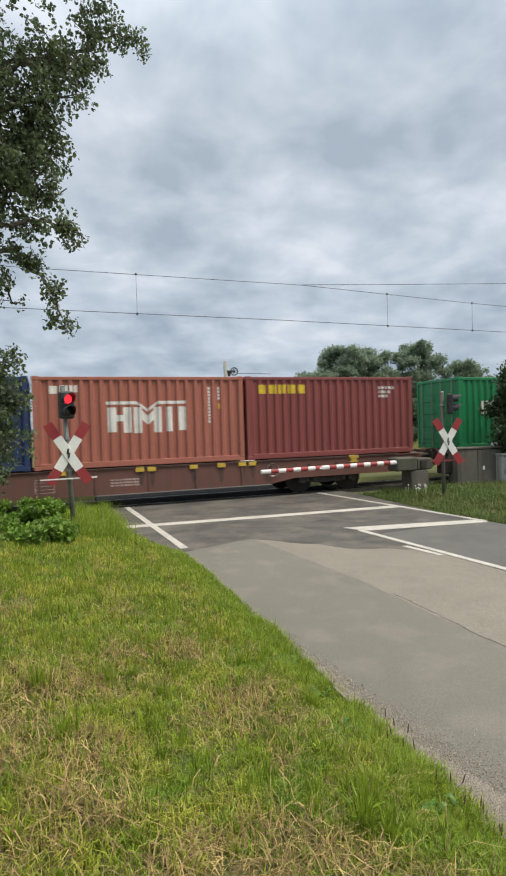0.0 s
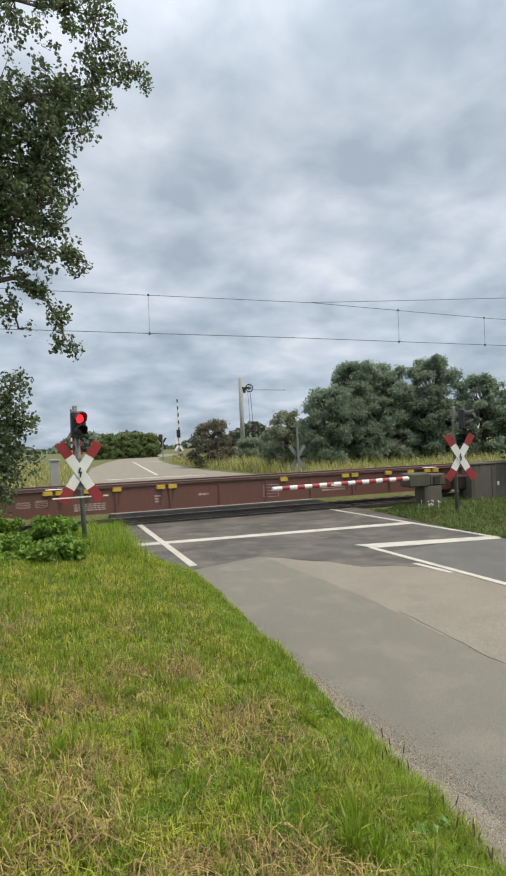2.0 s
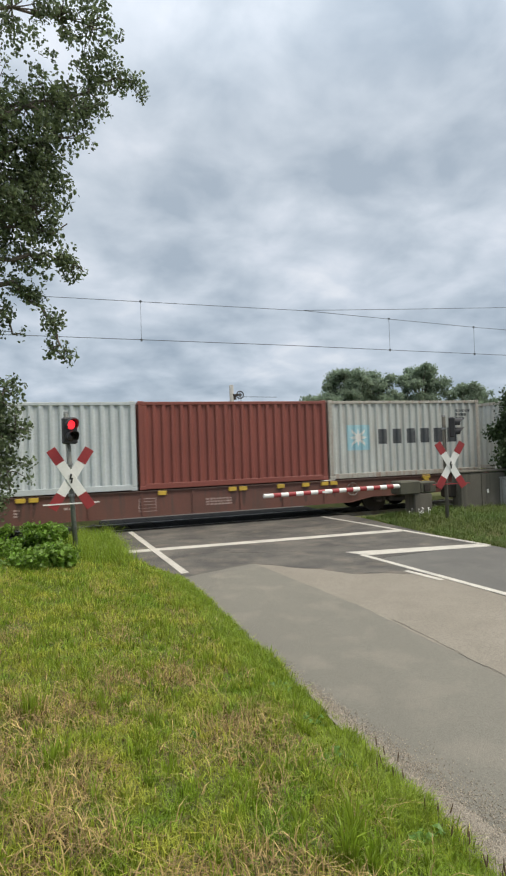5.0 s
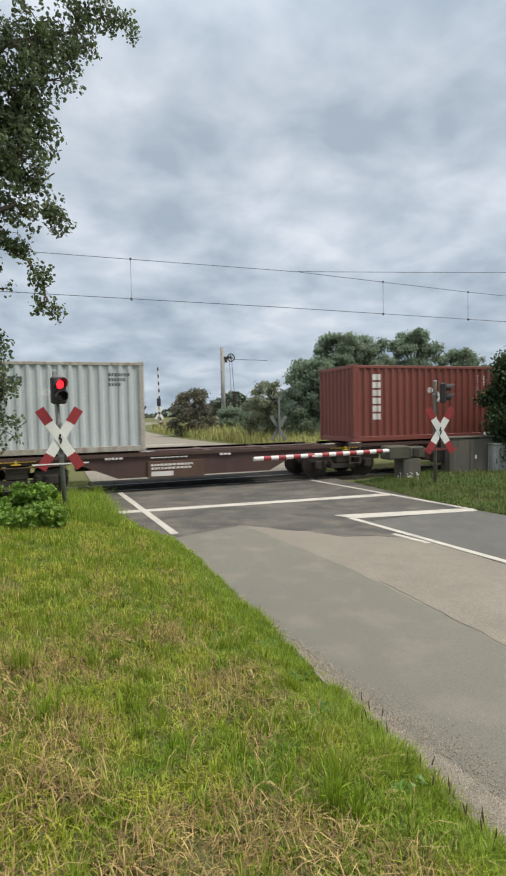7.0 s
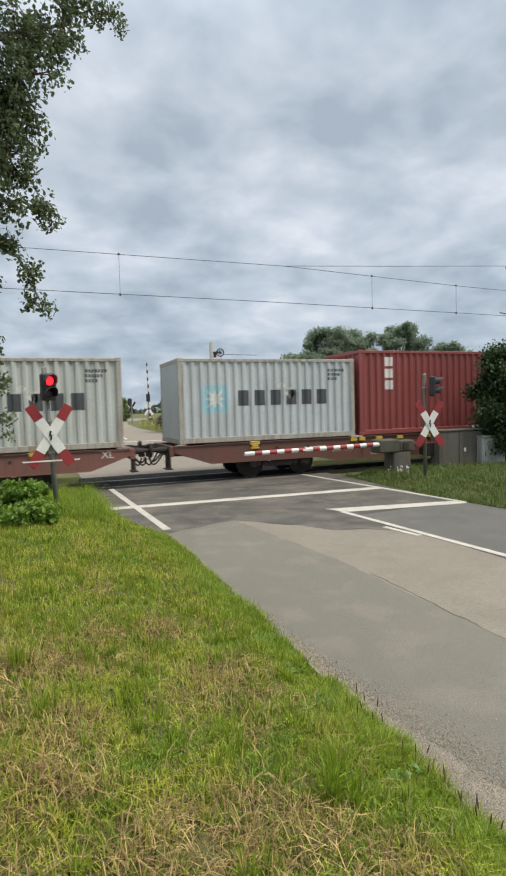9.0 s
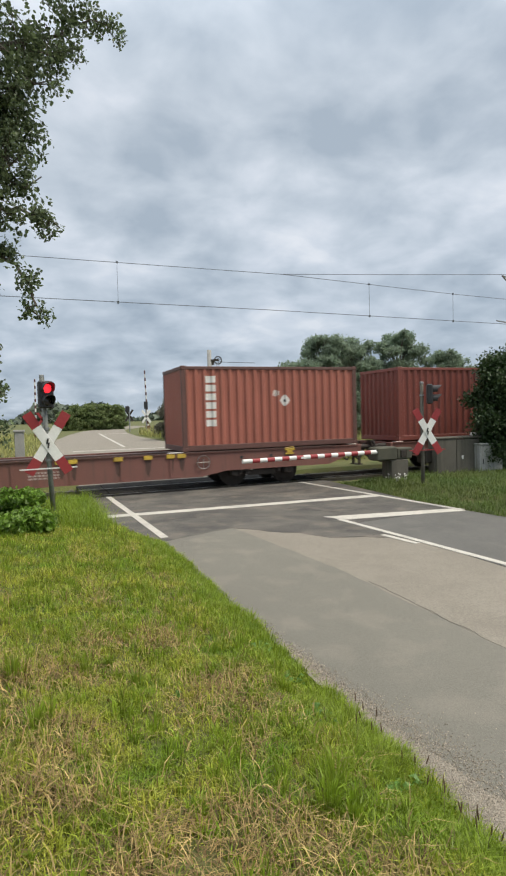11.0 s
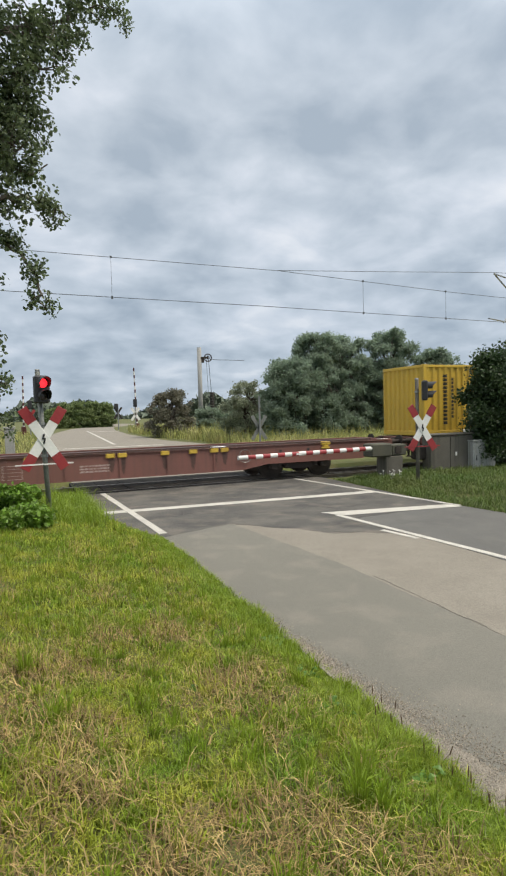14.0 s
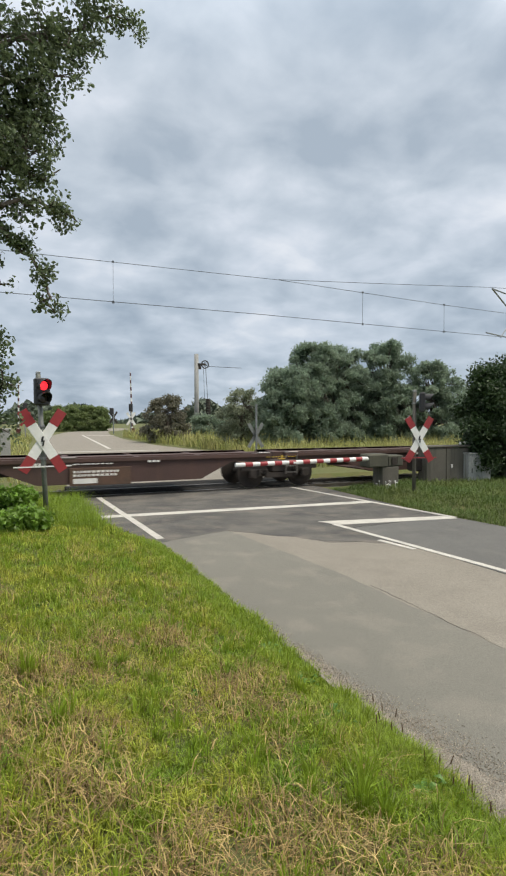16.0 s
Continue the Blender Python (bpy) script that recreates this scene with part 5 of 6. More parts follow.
def trackside():
    wl = thing("concrete_housing", "weathered low concrete housing beside the track", "housing", "", (12.22, -2.2, 0.02))
    part("front_panel", Mesh().box(0, 0.78, 0, 0.12, -0.2, 1.27, 0.015), CONCRETE, wl)
    part("front_panel", Mesh().box(0.79, 1.72, 0, 0.12, -0.2, 1.25, 0.015), CONCRETE, wl)
    part("side_panel", Mesh().box(0, 0.12, 0.125, 0.42, -0.2, 1.26, 0.015), CONCRETE, wl)
    part("cover_slab", Mesh().box(-0.03, 2.6, -0.03, 0.45, 1.275, 1.34, 0.02), CONCRETE, wl)
    part("side_panel", Mesh().box(2.4, 2.55, 0.0, 0.42, -0.2, 1.26, 0.015), CONCRETE, wl)
    part("label_plate", Mesh().box(0.98, 1.05, -0.008, 0.0, 0.62, 0.74), WHITE_PAINT, wl, "small white plate")
    cb = thing("switch_cabinet", "grey metal switch cabinet with one door", "cabinet", "", (13.72, -2.45, 0.05))
    part("cabinet_body", Mesh().box(0.0, 0.95, 0.02, 0.5, -0.15, 1.02, 0.015), CABINET, cb)
    part("cabinet_door", Mesh().box(0.04, 0.66, 0.0, 0.02, 0.06, 0.97, 0.006), CABINET, cb)
    part("cabinet_lid", Mesh().box(-0.03, 0.98, -0.02, 0.53, 1.02, 1.07, 0.012), CABINET, cb)
    part("handle", Mesh().box(0.10, 0.13, -0.02, 0.0, 0.42, 0.58, 0.005), BLACK_PAINT, cb)
    lm = thing("small_lamp", "small pale lamp on top of the concrete housing", "lamp", "", (13.9, -1.95, 1.36))
    part("lamp_body", Mesh().box(-0.1, 0.1, -0.06, 0.06, 0.0, 0.1, 0.02), WHITE_PAINT, lm)
    # beyond the railway
    fb = thing("concrete_cabinet", "pale concrete cabinet by the far road edge", "cabinet", "", (-0.22, 11.5, 0))
    part("cabinet_body", Mesh().box(0, 0.42, 0, 0.5, -0.2, 1.72, 0.02), CONCRETE_POLE, fb)
    part("cabinet_lid", Mesh().box(-0.04, 0.46, -0.04, 0.54, 1.72, 1.82, 0.015), CONCRETE_POLE, fb)
    fs = thing("cross_sign_back", "warning cross on a grey post seen from behind", "traffic sign", "", (11.0, 8.4, 0))
    part("post", Mesh().tube((0, 0, -0.3), (0, 0, 2.95), 0.045, sides=10), GALV, fs)
    for a in (57, -57):
        arm = part("cross_arm", flat_bar(1.35, 0.17, 0.02), mat("sign_back", (0.22, 0.23, 0.22), (0.17, 0.18, 0.17), 3, 0.6, 0.3), fs)
        arm.matrix_basis = pose(0, 0.1, 1.45, 0, a, 0)
    for s in (-1, 1):
        part("post_brace", Mesh().tube((s * 0.42, 0, -0.1), (s * 0.05, 0, 0.75), 0.04, sides=6), BARK, fs)

    def far_set(x, y, lean, with_cross, top, side):
        f = thing("raised_barrier", "raised red and white barrier boom of a further crossing", "barrier", "far barriers", (x, y, 0))
        part("pedestal", Mesh().box(-0.28, 0.28, -0.25, 0.25, -0.2, 1.15, 0.04), mat("far_red", (0.13, 0.035, 0.03), (0.10, 0.03, 0.025), 2, 0.7), f)
        boom = part("boom", Mesh().tube((0, 0, 0.9), (lean, 0, top), 0.11, 0.08, 8), WHITE_PAINT, f, "white boom with red bands")
        for i in range(8):
            a, b = 0.06 + i / 8, 0.06 + i / 8 + 0.058
            part("red_band", Mesh().tube((lean * a, 0, 0.9 + (top - 0.9) * a), (lean * b, 0, 0.9 + (top - 0.9) * b), 0.118 - 0.03 * a, sides=8), mat("far_band", (0.10, 0.03, 0.03), (0.08, 0.025, 0.025), 2, 0.6), boom)
        g = thing("far_signal", "dark signal head over a white cross on a post", "level crossing signal", "far signals", (x + side, y - 0.6, 0))
        part("post", Mesh().tube((0, 0, -0.2), (0, 0, 3.6), 0.07, sides=8), GALV, g)
        part("signal_head", Mesh().box(-0.24, 0.24, -0.2, 0.1, 3.3, 4.3, 0.06), BLACK_PAINT, g)
        for a in (57, -57):
            arm = part("cross_arm", flat_bar(1.9, 0.3, 0.03), WHITE_PAINT if with_cross else RED_PAINT, g)
            arm.matrix_basis = pose(0, -0.12, 2.35, 0, a, 0)

    far_set(15.05, 58.0, -0.2, True, 8.4, -0.3)
    far_set(1.29, 58.0, 0.1, False, 7.3, 0.75)
    g = thing("far_signal", "dark signal on a post with a cross seen from behind", "level crossing signal", "far signals", (15.5, 75.0, 0))
    part("post", Mesh().tube((0, 0, -0.2), (0, 0, 4.0), 0.09, sides=8), GALV, g)
    part("signal_head", Mesh().box(-0.6, 0.0, -0.2, 0.1, 3.1, 4.1, 0.06), BLACK_PAINT, g)
    for a in (57, -57):
        part("cross_arm", flat_bar(2.2, 0.3, 0.03), GRIME, g).matrix_basis = pose(0, 0.12, 2.6, 0, a, 0)


trackside()


def overhead():
    def sagging(a, b, sag, n=24):
        return [(a[0] + (b[0] - a[0]) * t, a[1] + (b[1] - a[1]) * t, a[2] + (b[2] - a[2]) * t - sag * 4 * t * (1 - t)) for t in (i / n for i in range(n + 1))]
    line = thing("overhead_line", "thin overhead contact and carrying wires with droppers", "overhead line")
    line["kind"] = "structure"
    part("contact_wire", Mesh().path([(-60, 1.2, 6.05), (0, 1.2, 5.81), (8, 1.2, 5.76), (18.7, 1.2, 5.62), (80, 1.2, 5.5)], 0.010, sides=5), WIRE, line)
    part("carrying_wire", Mesh().path([(-60, 1.2, 7.6), (-20, 1.2, 7.1), (0, 1.2, 6.99), (8.7, 1.2, 6.98), (12.1, 1.2, 6.84), (15.9, 1.2, 6.69), (25, 1.2, 6.45)], 0.009, sides=5), WIRE, line)
    part("feeder_wire", Mesh().path([(8.7, 1.2, 6.99), (13, 1.2, 7.25), (18.4, 1.2, 7.6), (40, 1.2, 8.2)], 0.009, sides=5), WIRE, line)
    for x, zb, zt in ((3.1, 5.79, 6.985), (12.1, 5.71, 6.84), (15.9, 5.66, 6.69), (-6, 5.84, 7.0), (21.5, 5.6, 6.55)):
        part("dropper", Mesh().tube((x, 1.2, zb - 0.03), (x, 1.2, zt + 0.03), 0.006, sides=4).box(x - 0.03, x + 0.03, 1.185, 1.215, zb - 0.05, zb + 0.03).box(x - 0.03, x + 0.03, 1.185, 1.215, zt - 0.02, zt + 0.04), WIRE, line)
    m = thing("overhead_mast", "grey mast with cantilever arms over the track", "mast", "", (24.2, 4.6, 0))
    part("pole", Mesh().tube((0, 0, -0.5), (0, 0, 8.6), 0.17, 0.12, 12), CONCRETE_POLE, m, smooth=True)
    part("upper_arm", Mesh().tube((0, -0.1, 8.1), (-5.8, -3.4, 7.55), 0.03, sides=8).tube((0, -0.1, 6.6), (-5.8, -3.4, 7.55), 0.03, sides=8), GALV, m)
    part("lower_arm", Mesh().tube((0, -0.1, 6.1), (-6.1, -3.4, 5.74), 0.028, sides=8).tube((-2.4, -1.4, 6.9), (-5.3, -3.4, 5.6), 0.024, sides=8), GALV, m)
    for k in range(2):
        ins = Mesh()
        p = Vector((0, -0.1, (8.1, 6.1)[k])); q = Vector(((-5.8, -3.4, 7.55), (-6.1, -3.4, 5.74))[k])
        for i in range(8):
            a = p + (q - p) * (0.10 + 0.018 * i)
            ins.tube(a, a + (q - p) * 0.008, 0.07, sides=10)
        part("insulator", ins, PORCELAIN, m)
    t = thing("tension_mast", "tall grey concrete mast with pulley wheel and weights", "mast", "", (19.7, 45.0, 0))
    part("pole", Mesh().tube((0, 0, -0.5), (0, 0, 9.6), 0.27, 0.24, 14), CONCRETE_POLE, t, smooth=True)
    wheel = Mesh()
    for i in range(18):
        a, b = i * math.pi / 9, (i + 1) * math.pi / 9
        wheel.tube((0.95 + 0.42 * math.cos(a), -0.2, 8.45 + 0.42 * math.sin(a)), (0.95 + 0.42 * math.cos(b), -0.2, 8.45 + 0.42 * math.sin(b)), 0.06, sides=5)
    for i in range(4):
        a = i * math.pi / 4 + 0.3
        wheel.tube((0.95 - 0.4 * math.cos(a), -0.2, 8.45 - 0.4 * math.sin(a)), (0.95 + 0.4 * math.cos(a), -0.2, 8.45 + 0.4 * math.sin(a)), 0.035, sides=5)
    part("pulley_wheel", wheel, GRIME, t, "spoked pulley wheel")
    part("bracket", Mesh().box(0.1, 0.95, -0.25, -0.1, 8.35, 8.55).box(0.2, 0.5, -0.2, -0.1, 7.9, 8.5), GRIME, t)
    part("cable", Mesh().tube((1.0, -0.2, 8.4), (1.25, -0.2, 4.6), 0.03, sides=5).tube((0.75, -0.2, 8.2), (0.95, -0.2, 3.0), 0.02, sides=5).tube((1.3, -0.2, 8.25), (5.2, -0.6, 8.15), 0.03, sides=5), WIRE, t)
    wt = Mesh()
    for i in range(8):
        wt.tube((1.3, -0.2, 2.2 + i * 0.3), (1.3, -0.2, 2.45 + i * 0.3), 0.26, sides=12)
    part("weight_stack", wt, GRIME, t, "dark stack of round weights")


overhead()


# ---------------------------------------------------------------- plants
def leaves_data(name, centres, size, up=0.5, curl=0.25, shape=0.6, oval=False):
    """Small leaves folded along the midrib at the centres given: pointed, or oval with six corners."""
    n = len(centres)
    d = rng.normal(size=(n, 3)); d /= np.linalg.norm(d, axis=1)[:, None]
    nrm = rng.normal(size=(n, 3)) + np.array([0, 0, up * 2]); nrm -= (nrm * d).sum(1)[:, None] * d
    nrm /= np.linalg.norm(nrm, axis=1)[:, None] + 1e-9
    s = np.cross(d, nrm)
    sz = size * rng.uniform(0.6, 1.35, n)[:, None]
    c = np.asarray(centres)
    if oval:
        rise = nrm * sz * curl * 0.4
        v = np.stack([c - d * sz * 0.5, c - d * sz * 0.18 + s * sz * shape * 0.5 + rise, c + d * sz * 0.22 + s * sz * shape * 0.46 + rise, c + d * sz * 0.5,
                      c + d * sz * 0.22 - s * sz * shape * 0.46 + rise, c - d * sz * 0.18 - s * sz * shape * 0.5 + rise], 1).reshape(-1, 3)
        k = 6 * np.arange(n)[:, None]
        me = bpy.data.meshes.new(name)
        me.from_pydata(v.tolist(), [], np.concatenate([k + [0, 1, 2, 3], k + [0, 3, 4, 5]], 1).reshape(-1, 4).tolist())
        return me
    v = np.stack([c - d * sz * 0.5, c + s * sz * shape * 0.5 + nrm * sz * curl * 0.4, c + d * sz * 0.5, c - s * sz * shape * 0.5 + nrm * sz * curl * 0.4], 1).reshape(-1, 3)
    k = 4 * np.arange(n)[:, None]
    f = np.concatenate([k + [0, 1, 2], k + [0, 2, 3]], 1).reshape(-1, 3)
    me = bpy.data.meshes.new(name)
    me.from_pydata(v.tolist(), [], f.tolist())
    return me


def blob_points(n, centres, radii, squash=0.85, shell=0.55):
    """Places within uneven round clumps, thicker towards their skins."""
    centres, radii = np.asarray(centres, float), np.asarray(radii, float)
    w = radii ** 2 / (radii ** 2).sum()
    idx = rng.choice(len(centres), n, p=w)
    d = rng.normal(size=(n, 3)); d /= np.linalg.norm(d, axis=1)[:, None]
    r = radii[idx] * (shell + (1 - shell) * rng.random(n)) * rng.uniform(0.75, 1.12, n)
    return centres[idx] + d * r[:, None] * np.array([1, 1, squash])


def plain_tree(label, x, y, height, width, leaf, leaf_size, n, group="trees beyond the railway", low=0.15, category="tree", name="tree", clumps=34, clump=(0.5, 1.1), shell=0.45, squash=0.75):
    t = thing(name, label, category, group, (x, y, 0))
    trunk = Mesh()
    top = height * 0.6
    stem = [(0, 0, -0.3), (0.1, 0.05, top * 0.35), (0.0, 0.1, top * 0.7), (0.15, 0, top)]
    trunk.path(stem, 0.035 * height / 2 + 0.05, 0.05, 8)
    cs, rs = [], []
    for i in range(clumps):
        a = rng.uniform(0, 2 * math.pi)
        h = low + (0.94 - low) * rng.random()
        prof = math.sin(math.pi * min(1, 0.26 + 0.68 * h)) ** 0.6
        rad = width / 2 * prof * rng.uniform(0.15, 1.0) ** 0.6
        c = (rad * math.cos(a), rad * math.sin(a), height * (low + (h - low) * 0.93) - 0.15)
        cs.append(c); rs.append(rng.uniform(*clump))
        if i % 2 == 0:
            b = stem[1 + i % 3]
            mid = ((b[0] + c[0]) * 0.5, (b[1] + c[1]) * 0.5, (b[2] + c[2]) * 0.5 + 0.25)
            trunk.path([b, mid, c], 0.05, 0.015, 5)
    part("trunk", trunk, BARK, t)
    part("crown", leaves_data("crown", blob_points(n, cs, rs, squash, shell), leaf_size), leaf, t, "leafy crown")
    return t


def distant_plants():
    for x, y, h, w, n in ((18.4, 19.5, 6.5, 4.6, 17000), (20.9, 20.5, 8.9, 4.6, 24000), (23.7, 21.0, 8.9, 4.4, 22000), (27.4, 20.6, 9.6, 4.8, 26000), (31.6, 20.0, 7.9, 5.4, 22000), (36.4, 19.0, 5.8, 6.5, 15000), (23.0, 26.0, 7.4, 7.0, 14000), (30.0, 27.0, 7.8, 8.0, 14000), (41.5, 19.0, 6.2, 7.0, 12000)):
        plain_tree("grey-green broadleaf tree with feathery layered crown behind the railway", x, y, h, w, LEAF_FAR_HAZED, 0.19, int(n * 1.7), low=0.0, clumps=170, clump=(0.35, 0.85), shell=0.3, squash=0.72)
    plain_tree("light grey-green willow bush behind the tall grass", 16.9, 24.5, 5.4, 3.8, LEAF_GREY, 0.15, 20000, low=0.0, name="bush", category="bush", group="", clumps=120, clump=(0.25, 0.7), shell=0.1)
    plain_tree("brownish hawthorn bush beside the far road", 14.4, 38.0, 5.1, 4.9, LEAF_HAW, 0.2, 16000, low=0.05, name="bush", category="bush", group="bushes", clumps=80, clump=(0.35, 0.8), shell=0.1)
    plain_tree("low green bush behind the tall grass", 19.2, 40.0, 3.0, 5.0, LEAF_FAR_HAZED, 0.22, 9000, low=0.05, name="bush", category="bush", group="bushes", clumps=60, clump=(0.4, 0.8))
    plain_tree("low green bush behind the tall grass", 22.5, 38.0, 3.6, 6.0, LEAF_FAR_HAZED, 0.24, 9000, low=0.05, name="bush", category="bush", group="bushes", clumps=60, clump=(0.4, 0.9))
    hedge = mat("hedge_leaf", (0.17, 0.235, 0.085), (0.22, 0.27, 0.11), 0.3, 0.6, bump=0, fine=2, island=0.3, through_light=0.45)
    for x, h in ((7.2, 4.6), (9.6, 5.5), (12.1, 5.95), (14.6, 5.85), (17.0, 5.4)):
        plain_tree("rounded clipped green hedge bush at the road bend", x, 98 + 0.15 * x, h, 4.6, hedge, 0.3, 12000, low=0.0, name="hedge_bush", category="bush", group="hedge", clumps=110, clump=(0.55, 0.85), shell=0.3)
    # woods on the horizon
    n = 26000
    ang = rng.uniform(-1.2, 1.5, n)
    dist = rng.uniform(330, 420, n)
    c = np.stack([np.sin(ang) * dist, np.cos(ang) * dist, np.zeros(n)], 1)
    c[:, 2] = rng.random(n) ** 0.8 * (7 + 5 * np.sin(ang * 23) + 3 * np.sin(ang * 61))
    ob = part("far_woods", leaves_data("far_woods", c, 5.0), mat("far_wood_leaf", (0.09, 0.12, 0.08), (0.12, 0.145, 0.11), 0.02, 0.8, bump=0, fine=0.2, island=0.2))
    tagged(ob, "low dark line of woods on the horizon", "woods", kind="stuff")


distant_plants()


def blades(name, xy, zf, length, width, lean, material, label):
    n = len(xy)
    px, py = xy[:, 0], xy[:, 1]
    wave = np.sin(3.1 * px + 1.7 * np.sin(2.3 * py)) * np.sin(2.7 * py + 1.3 * np.sin(3.7 * px)) + 0.6 * np.sin(9.1 * px + 2 * np.sin(6.1 * py)) * np.sin(8.3 * py)
    ln = length * rng.uniform(0.5, 1.3, n) * (1.02 + 0.36 * wave)
    a = rng.uniform(0, 2 * math.pi, n)
    side = np.stack([np.cos(a), np.sin(a), np.zeros(n)], 1)
    b = a + rng.uniform(-0.8, 0.8, n) + math.pi / 2
    fall = np.stack([np.cos(b), np.sin(b), np.zeros(n)], 1)
    base = np.stack([xy[:, 0], xy[:, 1], zf], 1)
    up = np.array([0, 0, 1.0])
    ls = lean * rng.uniform(0.2, 1.3, n)[:, None]
    mid = base + (up * (1 - 0.35 * ls) * 0.55 + fall * ls * 0.3) * ln[:, None]
    tip = base + (up * np.maximum(0.04, 1 - 0.62 * ls) + fall * ls * 0.95) * ln[:, None]
    w = (width * rng.uniform(0.6, 1.3, n))[:, None]
    v = np.stack([base - side * w, base + side * w, mid + side * w * 0.8, mid - side * w * 0.8, tip], 1).reshape(-1, 3)
    k = 5 * np.arange(n)[:, None]
    f = np.concatenate([k + [0, 1, 2], k + [0, 2, 3], k + [3, 2, 4]], 1).reshape(-1, 3)
    me = bpy.data.meshes.new(name)
    me.from_pydata(v.tolist(), [], f.tolist())
    me.materials.append(material)
    return tagged(new(name, me), label, "grass", kind="stuff")


def heights(xy):
    return np.array([ground_height(float(x), float(y)) for x, y in xy]) - 0.01


def clumped(n, x0, x1, y0, y1, k, spread):
    c = np.stack([rng.uniform(x0, x1, k), rng.uniform(y0, y1, k)], 1)
    p = c[rng.integers(0, k, n)] + rng.normal(size=(n, 2)) * spread
    return p


def off_road(p, gap=0.0):
    l = np.array([road_left(y) for y in p[:, 1]])
    return p[p[:, 0] < l + gap]


LATTICE = np.random.default_rng(21).random((64, 64))


def patchy(x, y, size):
    """Smooth random field between 0 and 1, with spots about the size given."""
    u, v = (np.asarray(x) / size + 31.3) % 63, (np.asarray(y) / size + 57.7) % 63
    i, j = u.astype(int), v.astype(int)
    a, b = u - i, v - j
    a, b = a * a * (3 - 2 * a), b * b * (3 - 2 * b)
    return (LATTICE[i, j] * (1 - a) + LATTICE[i + 1, j] * a) * (1 - b) + (LATTICE[i, j + 1] * (1 - a) + LATTICE[i + 1, j + 1] * a) * b


def dryness(p):
    """How dry the mown verge is: driest in drifts in its middle, lush along the asphalt."""
    x, y = p[:, 0], p[:, 1]
    edge = np.array([road_left(v) for v in y]) - x
    field = 0.45 * patchy(x, y, 0.55) + 0.35 * patchy(x + 7, y, 0.27) + 0.2 * patchy(x, y + 9, 0.12)
    bias = np.interp(y, [-15, -12, -9, -6], [0.07, 0.015, -0.06, -0.13])
    return np.clip((field + bias - 0.47) * 4, 0, 0.85) * np.clip((edge - 0.35) / 0.5, 0, 1)


def fan_tufts(name, centres, count, length, width, material, label):
    """Tufts of long blades that spread from one root."""
    n = len(centres) * count
    root = np.repeat(centres, count, 0)
    a = rng.uniform(0, 2 * math.pi, n)
    out = np.stack([np.cos(a), np.sin(a)], 1)
    big = np.repeat(rng.uniform(0.55, 1.25, len(centres)), count)
    base = root + out * (rng.random(n) * 0.045 * big)[:, None]
    z = heights(base)
    ln = length * big * rng.uniform(0.45, 1.15, n)
    sp = rng.uniform(0.08, 0.75, n)
    o3 = np.concatenate([out, np.zeros((n, 1))], 1)
    b3 = np.concatenate([base, z[:, None]], 1)
    up = np.array([0, 0, 1.0])
    mid = b3 + (up * (0.58 - 0.12 * sp[:, None]) + o3 * 0.22 * sp[:, None]) * ln[:, None]
    tip = b3 + (up * (1.0 - 0.5 * sp[:, None]) + o3 * 0.75 * sp[:, None]) * ln[:, None]
    c = a + rng.uniform(0, math.pi, n)
    sd = np.stack([np.cos(c), np.sin(c), np.zeros(n)], 1) * (width * rng.uniform(0.6, 1.2, n))[:, None]
    v = np.stack([b3 - sd, b3 + sd, mid + sd * 0.85, mid - sd * 0.85, tip], 1).reshape(-1, 3)
    k = 5 * np.arange(n)[:, None]
    me = bpy.data.meshes.new(name)
    me.from_pydata(v.tolist(), [], np.concatenate([k + [0, 1, 2], k + [0, 2, 3], k + [3, 2, 4]], 1).reshape(-1, 3).tolist())
    me.materials.append(material)
    return tagged(new(name, me), label, "grass", kind="stuff")


